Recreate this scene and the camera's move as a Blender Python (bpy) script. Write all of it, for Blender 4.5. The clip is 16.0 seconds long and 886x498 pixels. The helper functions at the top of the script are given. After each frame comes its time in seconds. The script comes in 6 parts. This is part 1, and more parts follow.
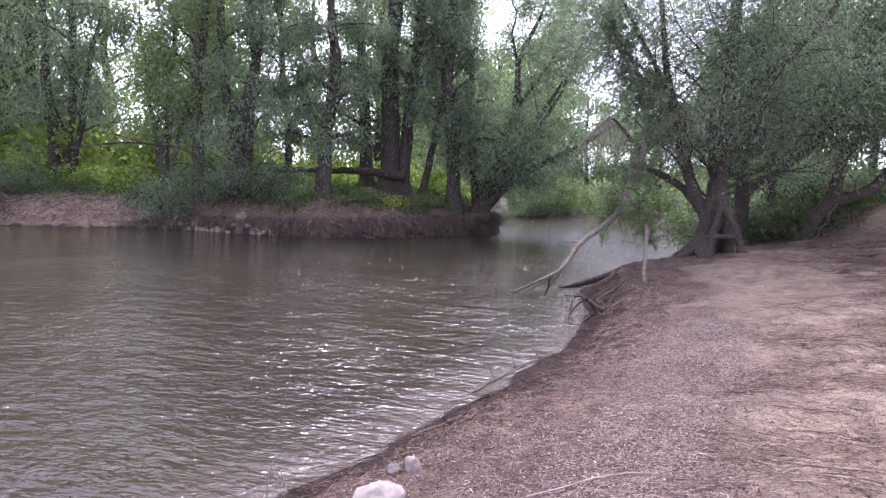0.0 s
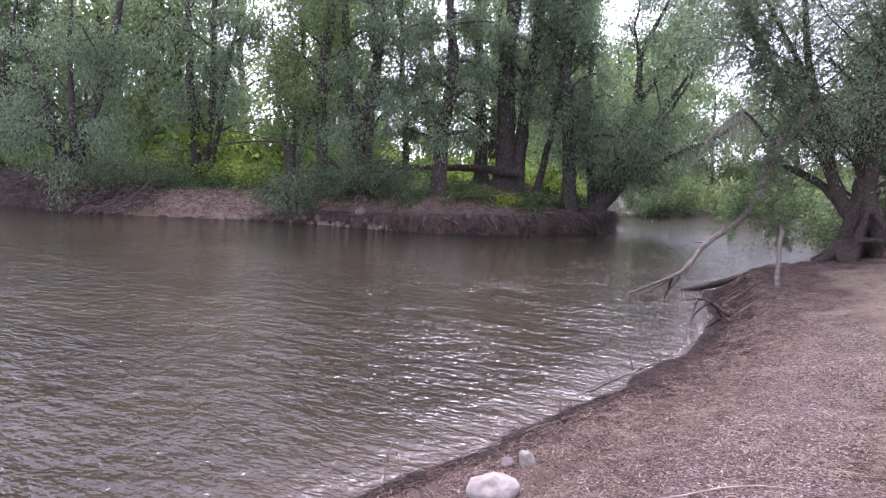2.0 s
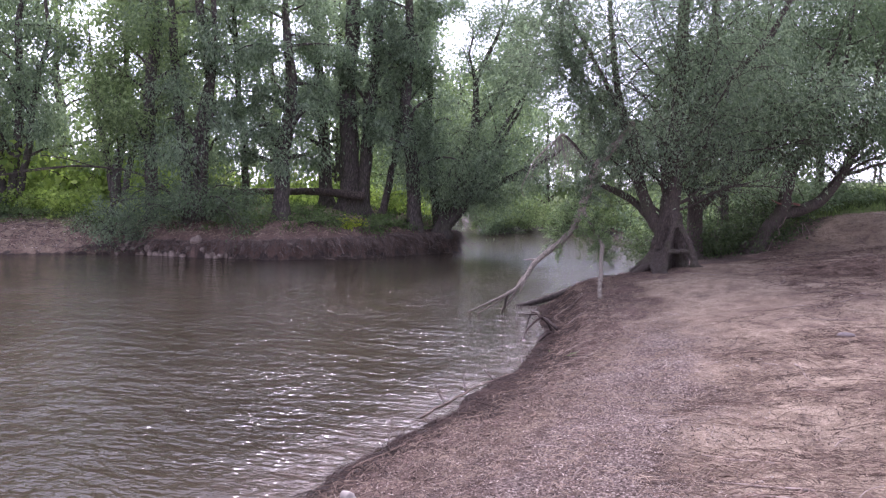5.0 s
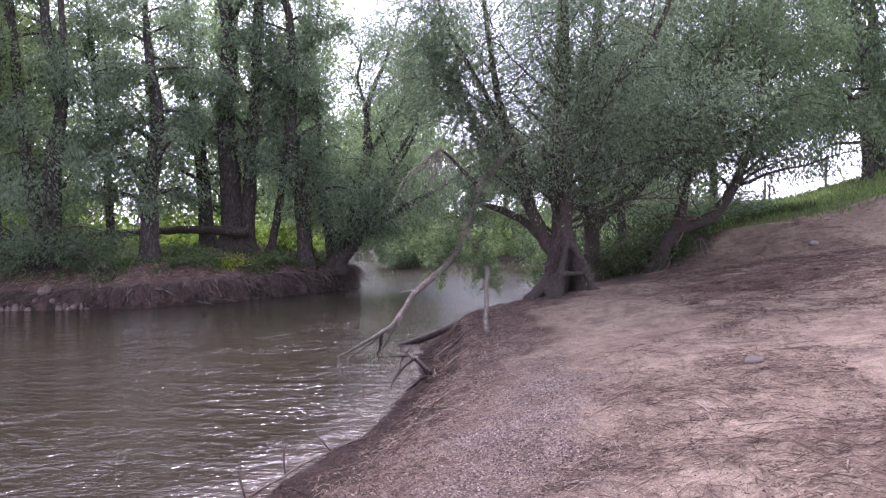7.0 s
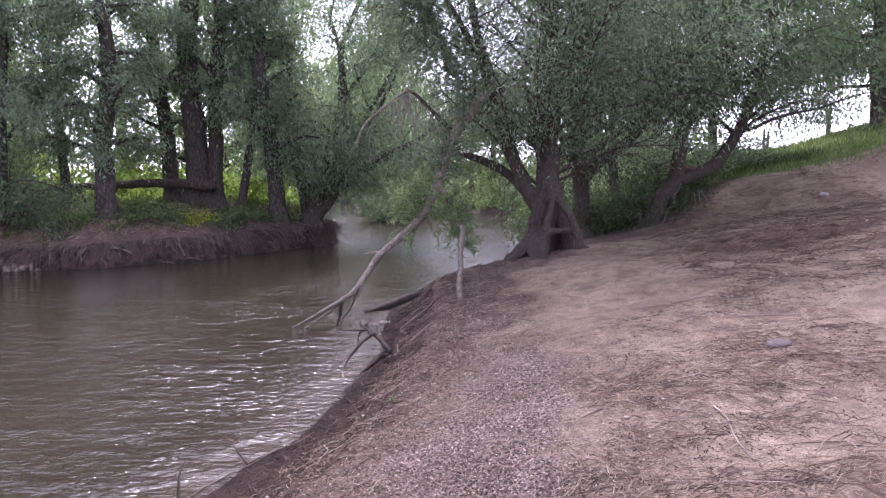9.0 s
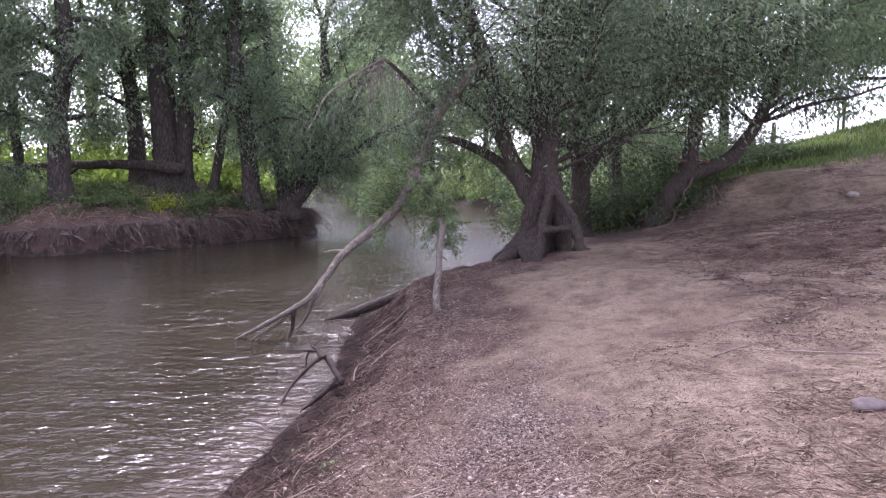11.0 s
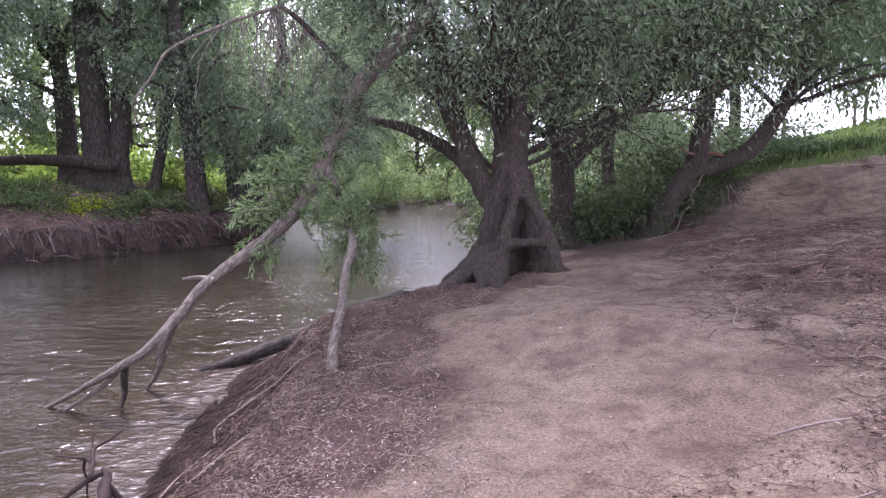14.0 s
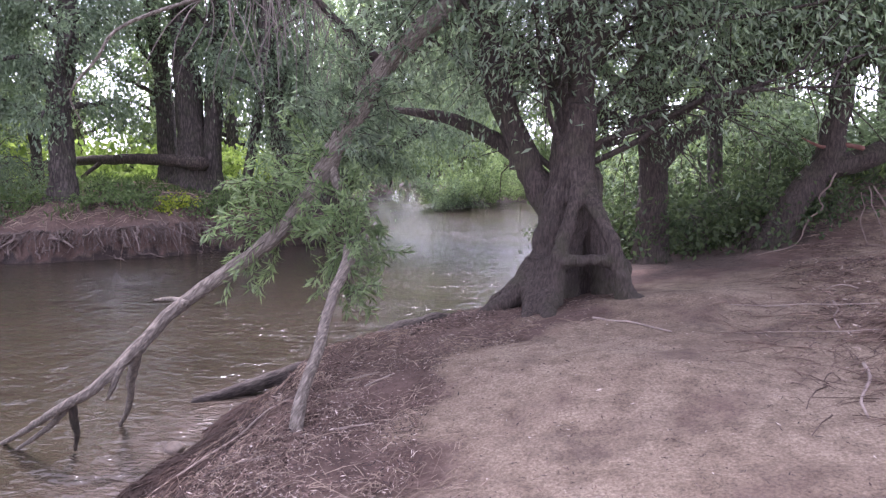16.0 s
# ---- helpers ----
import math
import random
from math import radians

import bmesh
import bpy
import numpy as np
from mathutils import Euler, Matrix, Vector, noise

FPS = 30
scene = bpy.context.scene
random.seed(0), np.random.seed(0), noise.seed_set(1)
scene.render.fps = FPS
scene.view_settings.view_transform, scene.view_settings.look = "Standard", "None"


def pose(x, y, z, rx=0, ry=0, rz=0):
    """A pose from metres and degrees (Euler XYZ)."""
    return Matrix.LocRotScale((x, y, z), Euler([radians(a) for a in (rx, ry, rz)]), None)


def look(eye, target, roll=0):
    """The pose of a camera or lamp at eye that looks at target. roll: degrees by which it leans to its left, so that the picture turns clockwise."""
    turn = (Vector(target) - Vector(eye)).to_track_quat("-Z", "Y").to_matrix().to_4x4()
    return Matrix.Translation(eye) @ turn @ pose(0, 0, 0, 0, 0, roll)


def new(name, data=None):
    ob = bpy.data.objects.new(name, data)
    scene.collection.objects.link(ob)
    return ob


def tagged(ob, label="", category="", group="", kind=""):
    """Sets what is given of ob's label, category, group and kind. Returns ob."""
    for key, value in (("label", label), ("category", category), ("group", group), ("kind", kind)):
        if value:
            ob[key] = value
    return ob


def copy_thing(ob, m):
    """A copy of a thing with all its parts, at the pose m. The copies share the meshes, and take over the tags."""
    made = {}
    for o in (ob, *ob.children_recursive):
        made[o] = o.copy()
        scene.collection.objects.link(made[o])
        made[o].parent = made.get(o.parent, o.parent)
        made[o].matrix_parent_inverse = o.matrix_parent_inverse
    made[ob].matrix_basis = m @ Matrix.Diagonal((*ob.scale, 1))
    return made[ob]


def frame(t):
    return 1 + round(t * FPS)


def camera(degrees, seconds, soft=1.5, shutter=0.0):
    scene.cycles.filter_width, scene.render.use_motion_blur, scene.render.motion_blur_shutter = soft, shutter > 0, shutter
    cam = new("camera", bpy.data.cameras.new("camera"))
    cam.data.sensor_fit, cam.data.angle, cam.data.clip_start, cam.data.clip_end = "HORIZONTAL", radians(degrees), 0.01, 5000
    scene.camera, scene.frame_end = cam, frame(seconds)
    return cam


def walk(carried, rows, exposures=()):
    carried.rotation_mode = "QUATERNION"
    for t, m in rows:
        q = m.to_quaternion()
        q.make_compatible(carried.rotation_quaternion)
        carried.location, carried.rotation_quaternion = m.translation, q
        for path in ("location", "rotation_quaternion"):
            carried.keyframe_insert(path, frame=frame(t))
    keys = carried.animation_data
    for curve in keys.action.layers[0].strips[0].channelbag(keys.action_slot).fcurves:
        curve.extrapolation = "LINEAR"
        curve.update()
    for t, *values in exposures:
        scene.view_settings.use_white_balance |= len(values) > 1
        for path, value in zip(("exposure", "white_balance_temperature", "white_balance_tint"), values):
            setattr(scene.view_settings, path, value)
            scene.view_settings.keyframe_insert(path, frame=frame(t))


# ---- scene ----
cam = camera(68.9, 16.0, soft=1.3)
PATH = [
    (0, (-0.215, -1.68, 2.084), (-0.734, 0.24, 1.883), 2.4),
    (0.5, (-0.205, -1.725, 2.084), (-0.841, 0.159, 1.875), 1.5),
    (1, (-0.189, -1.762, 2.108), (-0.881, 0.102, 1.892), 1.1),
    (1.5, (-0.231, -1.727, 2.071), (-0.98, 0.116, 1.86), 1.8),
    (2, (-0.262, -1.697, 2.039), (-1.103, 0.104, 1.818), 2.7),
    (2.5, (-0.291, -1.673, 2.013), (-1.279, 0.051, 1.788), 3.9),
    (3, (-0.19, -1.971, 2.159), (-1.243, -0.283, 1.949), 3.4),
    (3.5, (-0.059, -2.185, 2.287), (-0.935, -0.393, 2.132), 3.7),
    (4, (-0.117, -1.915, 2.186), (-0.775, -0.029, 2.071), 4.8),
    (4.5, (-0.122, -1.748, 2.131), (-0.67, 0.172, 2.004), 3.5),
    (5, (-0.034, -1.466, 2.096), (-0.457, 0.483, 1.957), 1.5),
    (7.5, (0.62, 0.582, 1.924), (0.446, 2.574, 1.905), -1.1),
    (8, (0.58, 0.766, 1.94), (0.365, 2.753, 1.861), -0.7),
    (8.5, (0.727, 1.24, 1.958), (0.563, 3.227, 1.807), -1.8),
    (11, (0.855, 3.281, 1.938), (0.73, 5.266, 1.728), -0.0),
    (11.5, (1.067, 3.803, 1.873), (0.944, 5.792, 1.696), -0.8),
    (12, (1.153, 4.127, 1.897), (0.936, 6.108, 1.735), -1.0),
    (12.5, (1.195, 4.511, 1.953), (1.054, 6.497, 1.766), 0.5),
    (13, (1.354, 4.892, 1.924), (1.207, 6.879, 1.746), -0.2),
    (13.5, (1.447, 5.271, 1.9), (1.247, 7.248, 1.676), 0.3),
    (14, (1.443, 5.864, 1.9), (1.332, 7.85, 1.69), 0.1),
    (14.5, (1.794, 6.045, 1.943), (1.614, 8.023, 1.711), -0.2),
    (15, (1.804, 6.557, 1.888), (1.542, 8.525, 1.645), 0.9),
    (15.5, (1.855, 6.939, 1.919), (1.588, 8.91, 1.711), 0.3),
    (16, (2.056, 7.238, 1.957), (1.593, 9.171, 1.734), -0.0),
]
walk(cam, [(t, look(eye, target, roll)) for t, eye, target, roll in PATH],
     exposures=[(0.0, 2.08, 5700, 33), (5.0, 1.92, 5700, 34), (8.0, 1.92, 5700, 36), (11.0, 2.05, 5750, 35), (13.5, 2.24, 5750, 35), (16.0, 2.56, 5750, 35)])

# ---- world and sun: thin bright cloud, the sun behind the trees upstream ----
SUN_AZ, SUN_EL = radians(-24), radians(60)
world = bpy.data.worlds.new("world")
scene.world = world
world.use_nodes = True
wn = world.node_tree
sky = wn.nodes.new("ShaderNodeTexSky")
sky.sky_type = "NISHITA"
sky.sun_disc = False
sky.sun_elevation, sky.sun_rotation = SUN_EL, SUN_AZ
sky.air_density, sky.dust_density, sky.ozone_density = 1.0, 1.6, 1.0
veil = wn.nodes.new("ShaderNodeHueSaturation")  # thin white cloud takes the blue out of the sky
veil.inputs["Saturation"].default_value = 0.2
wn.links.new(sky.outputs[0], veil.inputs["Color"])
wn.links.new(veil.outputs[0], wn.nodes["Background"].inputs["Color"])
wn.nodes["Background"].inputs["Strength"].default_value = 0.15
sun_data = bpy.data.lights.new("sun", "SUN")
sun_data.energy, sun_data.angle, sun_data.color = 1.4, radians(10), (1.0, 0.94, 0.86)
sun = new("sun", sun_data)
to_sun = Vector((math.sin(SUN_AZ) * math.cos(SUN_EL), math.cos(SUN_AZ) * math.cos(SUN_EL), math.sin(SUN_EL)))
sun.matrix_world = look(to_sun * 60, (0, 0, 0))


# ---- materials ----
def material(name):
    m = bpy.data.materials.new(name)
    m.use_nodes = True
    nt = m.node_tree
    return m, nt, nt.nodes["Principled BSDF"]


def add(nt, kind, **values):
    n = nt.nodes.new(kind)
    for k, v in values.items():
        n.inputs[k.replace("_", " ")].default_value = v
    return n


def ramp(nt, fac, stops):
    r = nt.nodes.new("ShaderNodeValToRGB")
    el = r.color_ramp.elements
    while len(el) < len(stops):
        el.new(0.5)
    for e, (p, c) in zip(el, stops):
        e.position, e.color = p, (*c, 1)
    nt.links.new(fac, r.inputs["Fac"])
    return r.outputs["Color"]


def mix(nt, fac, a, b, blend="MIX"):
    n = nt.nodes.new("ShaderNodeMix")
    n.data_type, n.blend_type = "RGBA", blend
    for sock, v in ((n.inputs[0], fac), (n.inputs[6], a), (n.inputs[7], b)):
        if isinstance(v, (int, float)):
            sock.default_value = v
        elif isinstance(v, tuple):
            sock.default_value = (*v, 1)
        else:
            nt.links.new(v, sock)
    return n.outputs[2]


def noise_fac(nt, scale, detail=4.0, rough=0.6, where=None):
    n = add(nt, "ShaderNodeTexNoise", Scale=scale, Detail=detail, Roughness=rough)
    if where is not None:
        nt.links.new(where, n.inputs["Vector"])
    return n.outputs["Fac"]


def bump(nt, bsdf, height, strength, distance, under=None):
    b = add(nt, "ShaderNodeBump", Strength=strength, Distance=distance)
    nt.links.new(height, b.inputs["Height"])
    if under is not None:
        nt.links.new(under, b.inputs["Normal"])
    if bsdf is not None:
        nt.links.new(b.outputs[0], bsdf.inputs["Normal"])
    return b.outputs[0]


def noise_colour(nt, scale, where):
    n = add(nt, "ShaderNodeTexNoise", Scale=scale, Detail=2.0)
    nt.links.new(where, n.inputs["Vector"])
    return n.outputs["Color"]


def bark_material(name, dark, light, scale=9.0, moss=0.0, cracks=0.22, grain_way=(0, 0, 1)):
    m, nt, p = material(name)
    co = nt.nodes.new("ShaderNodeTexCoord")
    mp = add(nt, "ShaderNodeMapping", Scale=(1.0, 1.0, 4.5), Rotation=tuple(Vector(grain_way).to_track_quat("Z", "Y").to_euler()))
    mp.vector_type = "TEXTURE"
    nt.links.new(co.outputs["Object"], mp.inputs[0])
    bent = mix(nt, 0.12, mp.outputs[0], noise_colour(nt, scale * 0.5, mp.outputs[0]), "ADD")
    crack = add(nt, "ShaderNodeTexVoronoi", Scale=scale * 1.5)
    crack.feature = "DISTANCE_TO_EDGE"
    nt.links.new(bent, crack.inputs["Vector"])
    furrow = nt.nodes.new("ShaderNodeMapRange")
    furrow.inputs[2].default_value = 0.32
    nt.links.new(crack.outputs["Distance"], furrow.inputs[0])
    grain = noise_fac(nt, scale * 3.0, 6, 0.72, mp.outputs[0])
    both = add(nt, "ShaderNodeMath")
    both.operation = "MULTIPLY_ADD"
    nt.links.new(furrow.outputs[0], both.inputs[0])
    both.inputs[1].default_value = cracks
    nt.links.new(grain, both.inputs[2])
    sub = add(nt, "ShaderNodeMath")
    sub.operation = "SUBTRACT"
    nt.links.new(both.outputs[0], sub.inputs[0])
    sub.inputs[1].default_value = 0.5 * cracks
    ridges = sub.outputs[0]
    patches = noise_fac(nt, 1.3, 3, 0.5, co.outputs["Object"])
    col = ramp(nt, ridges, [(0.25, tuple(0.6 * c for c in dark)), (0.4, dark), (0.72, light)])
    col = mix(nt, patches, col, mix(nt, 0.5, col, tuple(0.6 * c for c in light)))
    if moss:
        f = nt.nodes.new("ShaderNodeMapRange")
        f.inputs[1].default_value, f.inputs[2].default_value, f.inputs[4].default_value = 0.5, 0.68, moss
        nt.links.new(noise_fac(nt, 2.3, 5, 0.6, co.outputs["Object"]), f.inputs[0])
        col = mix(nt, f.outputs[0], col, (0.06, 0.075, 0.03))
    nt.links.new(col, p.inputs["Base Color"])
    p.inputs["Roughness"].default_value = 0.9
    p.inputs["Specular IOR Level"].default_value = 0.25
    bump(nt, p, ridges, 1.0, 0.045)
    return m


def leaf_material(name, dark, light, through_light=0.45):
    m, nt, p = material(name)
    geo = nt.nodes.new("ShaderNodeNewGeometry")
    co = nt.nodes.new("ShaderNodeTexCoord")
    each = ramp(nt, geo.outputs["Random Per Island"], [(0.0, dark), (0.7, light), (1.0, tuple(1.25 * c for c in light))])
    patch = noise_fac(nt, 0.8, 2, 0.5, co.outputs["Object"])
    col = mix(nt, patch, each, mix(nt, 0.4, each, dark))
    nt.links.new(col, p.inputs["Base Color"])
    p.inputs["Roughness"].default_value = 0.6
    p.inputs["Specular IOR Level"].default_value = 0.2
    tr = nt.nodes.new("ShaderNodeBsdfTranslucent")
    nt.links.new(mix(nt, 1.0, col, (1.15, 1.28, 0.9), "MULTIPLY"), tr.inputs["Color"])
    ms = nt.nodes.new("ShaderNodeMixShader")
    ms.inputs[0].default_value = through_light
    nt.links.new(p.outputs[0], ms.inputs[1])
    nt.links.new(tr.outputs[0], ms.inputs[2])
    nt.links.new(ms.outputs[0], nt.nodes["Material Output"].inputs["Surface"])
    return m


def plain_material(name, dark, light, scale, rough=0.85, relief=0.004, spec=0.3, random_each=True):
    m, nt, p = material(name)
    co = nt.nodes.new("ShaderNodeTexCoord")
    grain = noise_fac(nt, scale, 6, 0.65, co.outputs["Object"])
    col = ramp(nt, grain, [(0.3, dark), (0.7, light)])
    if random_each:
        geo = nt.nodes.new("ShaderNodeNewGeometry")
        col = mix(nt, geo.outputs["Random Per Island"], col, mix(nt, 0.55, col, dark))
    nt.links.new(col, p.inputs["Base Color"])
    p.inputs["Roughness"].default_value = rough
    p.inputs["Specular IOR Level"].default_value = spec
    bump(nt, p, grain, 0.7, relief)
    return m


BARK_DARK = bark_material("bark_dark_willow", (0.038, 0.032, 0.029), (0.165, 0.136, 0.12), 9, 0.3)
BARK_NEAR = bark_material("bark_furrowed", (0.038, 0.03, 0.026), (0.15, 0.118, 0.102), 17, 0.35, 0.09)
BARK_DEAD = bark_material("bark_weathered_grey", (0.12, 0.098, 0.08), (0.43, 0.37, 0.305), 22, 0.0, 0.2, (-0.45, -0.6, -0.75))
BARK_LOG = bark_material("bark_log", (0.03, 0.024, 0.021), (0.15, 0.115, 0.097), 10, 0.15)
BARK_SHORE = bark_material("bark_wet_shore_log", (0.022, 0.017, 0.015), (0.17, 0.14, 0.122), 16, 0.1, 0.1, (0.72, 0.64, 0.26))
LEAF_WILLOW = leaf_material("leaf_willow_grey_green", (0.115, 0.15, 0.11), (0.24, 0.288, 0.216), 0.64)
# darker leaf colour stands in for the shadow side of these crowns
LEAF_SHADE = leaf_material("leaf_shadow_side", (0.07, 0.1, 0.062), (0.15, 0.192, 0.118), 0.5)
LEAF_FAR = leaf_material("leaf_far_bank", (0.125, 0.16, 0.118), (0.265, 0.32, 0.235), 0.62)
LEAF_BRIGHT = leaf_material("leaf_bright", (0.12, 0.16, 0.08), (0.25, 0.31, 0.16), 0.55)
LEAF_DARK = leaf_material("leaf_dark_bush", (0.095, 0.13, 0.085), (0.195, 0.245, 0.16), 0.55)
# brightened leaf: the sun on the brambles is put into the colour
LEAF_BRAMBLE = leaf_material("leaf_bramble_sunlit", (0.14, 0.2, 0.055), (0.36, 0.45, 0.125), 0.5)
LEAF_WEED = leaf_material("leaf_yellow_weed", (0.22, 0.28, 0.03), (0.40, 0.45, 0.06), 0.45)
LEAF_NETTLE = leaf_material("leaf_nettle", (0.065, 0.1, 0.043), (0.16, 0.215, 0.09), 0.45)
GRASS = leaf_material("grass_blades", (0.05, 0.078, 0.032), (0.125, 0.168, 0.064), 0.45)
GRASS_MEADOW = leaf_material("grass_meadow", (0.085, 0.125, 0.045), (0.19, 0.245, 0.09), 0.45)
# darker copy of the grass, tree shade put into its colour
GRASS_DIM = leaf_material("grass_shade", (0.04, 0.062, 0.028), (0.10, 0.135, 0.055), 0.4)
STRAW = plain_material("dead_reed_litter", (0.15, 0.105, 0.078), (0.47, 0.365, 0.275), 3.0)
STRAW_DARK = plain_material("wet_debris", (0.016, 0.01, 0.008), (0.07, 0.044, 0.035), 3.0, rough=0.8, spec=0.15)
ROOT = plain_material("washed_root", (0.14, 0.105, 0.09), (0.40, 0.32, 0.275), 5.0)
ROOT_SLOPE = plain_material("slope_root", (0.10, 0.072, 0.06), (0.33, 0.255, 0.22), 6.0)
ROOT_WET = plain_material("bank_root", (0.04, 0.03, 0.025), (0.25, 0.19, 0.162), 6.0)
TWIGS = plain_material("matted_twigs", (0.034, 0.02, 0.015), (0.32, 0.225, 0.175), 5.0)
PEBBLE = plain_material("gravel_and_shell", (0.16, 0.12, 0.1), (0.54, 0.46, 0.385), 9.0, rough=0.85)
SNAG = plain_material("sodden_wood", (0.014, 0.010, 0.009), (0.055, 0.038, 0.033), 9.0, rough=0.85, relief=0.012, spec=0.15, random_each=False)
STONE = plain_material("pale_limestone", (0.17, 0.145, 0.125), (0.36, 0.315, 0.28), 7.0, 0.85, 0.012, 0.3, False)
STONE_DARK = plain_material("dark_flint", (0.04, 0.03, 0.03), (0.13, 0.1, 0.095), 9.0, 0.7, 0.01, 0.4, False)
CLOD = plain_material("wet_tan_clod", (0.04, 0.031, 0.024), (0.11, 0.084, 0.065), 12.0, 0.7, 0.015, 0.3, False)
CLAY = plain_material("washed_clay", (0.1, 0.075, 0.062), (0.28, 0.22, 0.185), 6.0, 0.8, 0.03, 0.3, False)
WOOD_RED = plain_material("broken_red_wood", (0.11, 0.05, 0.04), (0.27, 0.14, 0.11), 6.0)
POST = plain_material("weathered_post", (0.10, 0.085, 0.075), (0.26, 0.22, 0.19), 8.0)


def ground_material():
    m, nt, p = material("river_ground")
    co = nt.nodes.new("ShaderNodeTexCoord")
    pos = co.outputs["Object"]

    def attr(name):
        a = nt.nodes.new("ShaderNodeAttribute")
        a.attribute_name = name
        return a.outputs["Fac"]

    sand = ramp(nt, noise_fac(nt, 0.9, 6, 0.65, pos), [(0.25, (0.188, 0.138, 0.102)), (0.5, (0.28, 0.219, 0.165)), (0.75, (0.37, 0.298, 0.228))])
    fine = ramp(nt, noise_fac(nt, 60, 5, 0.7, pos), [(0.3, (0.42, 0.39, 0.37)), (0.7, (1.3, 1.28, 1.26))])
    sand = mix(nt, 1.0, sand, fine, "MULTIPLY")
    # soft shading of shallow hollows, painted into the sand as mottling
    dent_shading = ramp(nt, noise_fac(nt, 7, 4, 0.55, pos), [(0.34, (0.78, 0.75, 0.73)), (0.54, (1.15, 1.15, 1.14))])
    sand = mix(nt, 1.0, sand, dent_shading, "MULTIPLY")
    vor = add(nt, "ShaderNodeTexVoronoi", Scale=75.0)
    nt.links.new(pos, vor.inputs["Vector"])
    grit = ramp(nt, vor.outputs["Color"], [(0.2, (0.04, 0.025, 0.02)), (0.5, (0.122, 0.086, 0.072)), (0.75, (0.19, 0.141, 0.12)), (0.9, (0.36, 0.29, 0.255))])
    soil = ramp(nt, noise_fac(nt, 2.2, 6, 0.7, pos), [(0.3, (0.06, 0.037, 0.029)), (0.7, (0.185, 0.122, 0.099))])
    wet = ramp(nt, noise_fac(nt, 6, 5, 0.6, pos), [(0.3, (0.018, 0.012, 0.010)), (0.7, (0.06, 0.041, 0.034))])
    # dark soil colour that also carries painted shade under trees
    humus_shade = ramp(nt, noise_fac(nt, 14, 6, 0.75, pos), [(0.3, (0.035, 0.025, 0.02)), (0.7, (0.14, 0.10, 0.082))])
    turf = ramp(nt, noise_fac(nt, 1.6, 6, 0.7, pos), [(0.3, (0.055, 0.08, 0.022)), (0.7, (0.14, 0.18, 0.05))])
    brk = noise_fac(nt, 2.6, 5, 0.65, pos)

    def broken(f, lo, hi):
        s = nt.nodes.new("ShaderNodeMath")
        s.operation = "MULTIPLY_ADD"
        nt.links.new(brk, s.inputs[0])
        s.inputs[1].default_value = 0.9
        nt.links.new(f, s.inputs[2])
        r = nt.nodes.new("ShaderNodeMapRange")
        r.inputs[1].default_value, r.inputs[2].default_value = lo, hi
        nt.links.new(s.outputs[0], r.inputs[0])
        return r.outputs[0]

    col = mix(nt, broken(attr("gravel"), 0.75, 1.15), sand, grit)
    col = mix(nt, broken(attr("soil"), 0.75, 1.1), col, soil)
    col = mix(nt, broken(attr("humus_shade"), 0.7, 1.1), col, humus_shade)
    col = mix(nt, broken(attr("turf"), 0.8, 1.05), col, turf)
    wetness = broken(attr("wet"), 0.75, 1.1)
    col = mix(nt, wetness, col, wet)
    nt.links.new(col, p.inputs["Base Color"])
    nt.links.new(ramp(nt, wetness, [(0.0, (0.92,) * 3), (1.0, (0.6,) * 3)]), p.inputs["Roughness"])
    p.inputs["Specular IOR Level"].default_value = 0.25
    low = bump(nt, None, noise_fac(nt, 9, 6, 0.72, pos), 0.9, 0.07)
    bump(nt, p, noise_fac(nt, 70, 4, 0.75, pos), 0.9, 0.018, low)
    return m


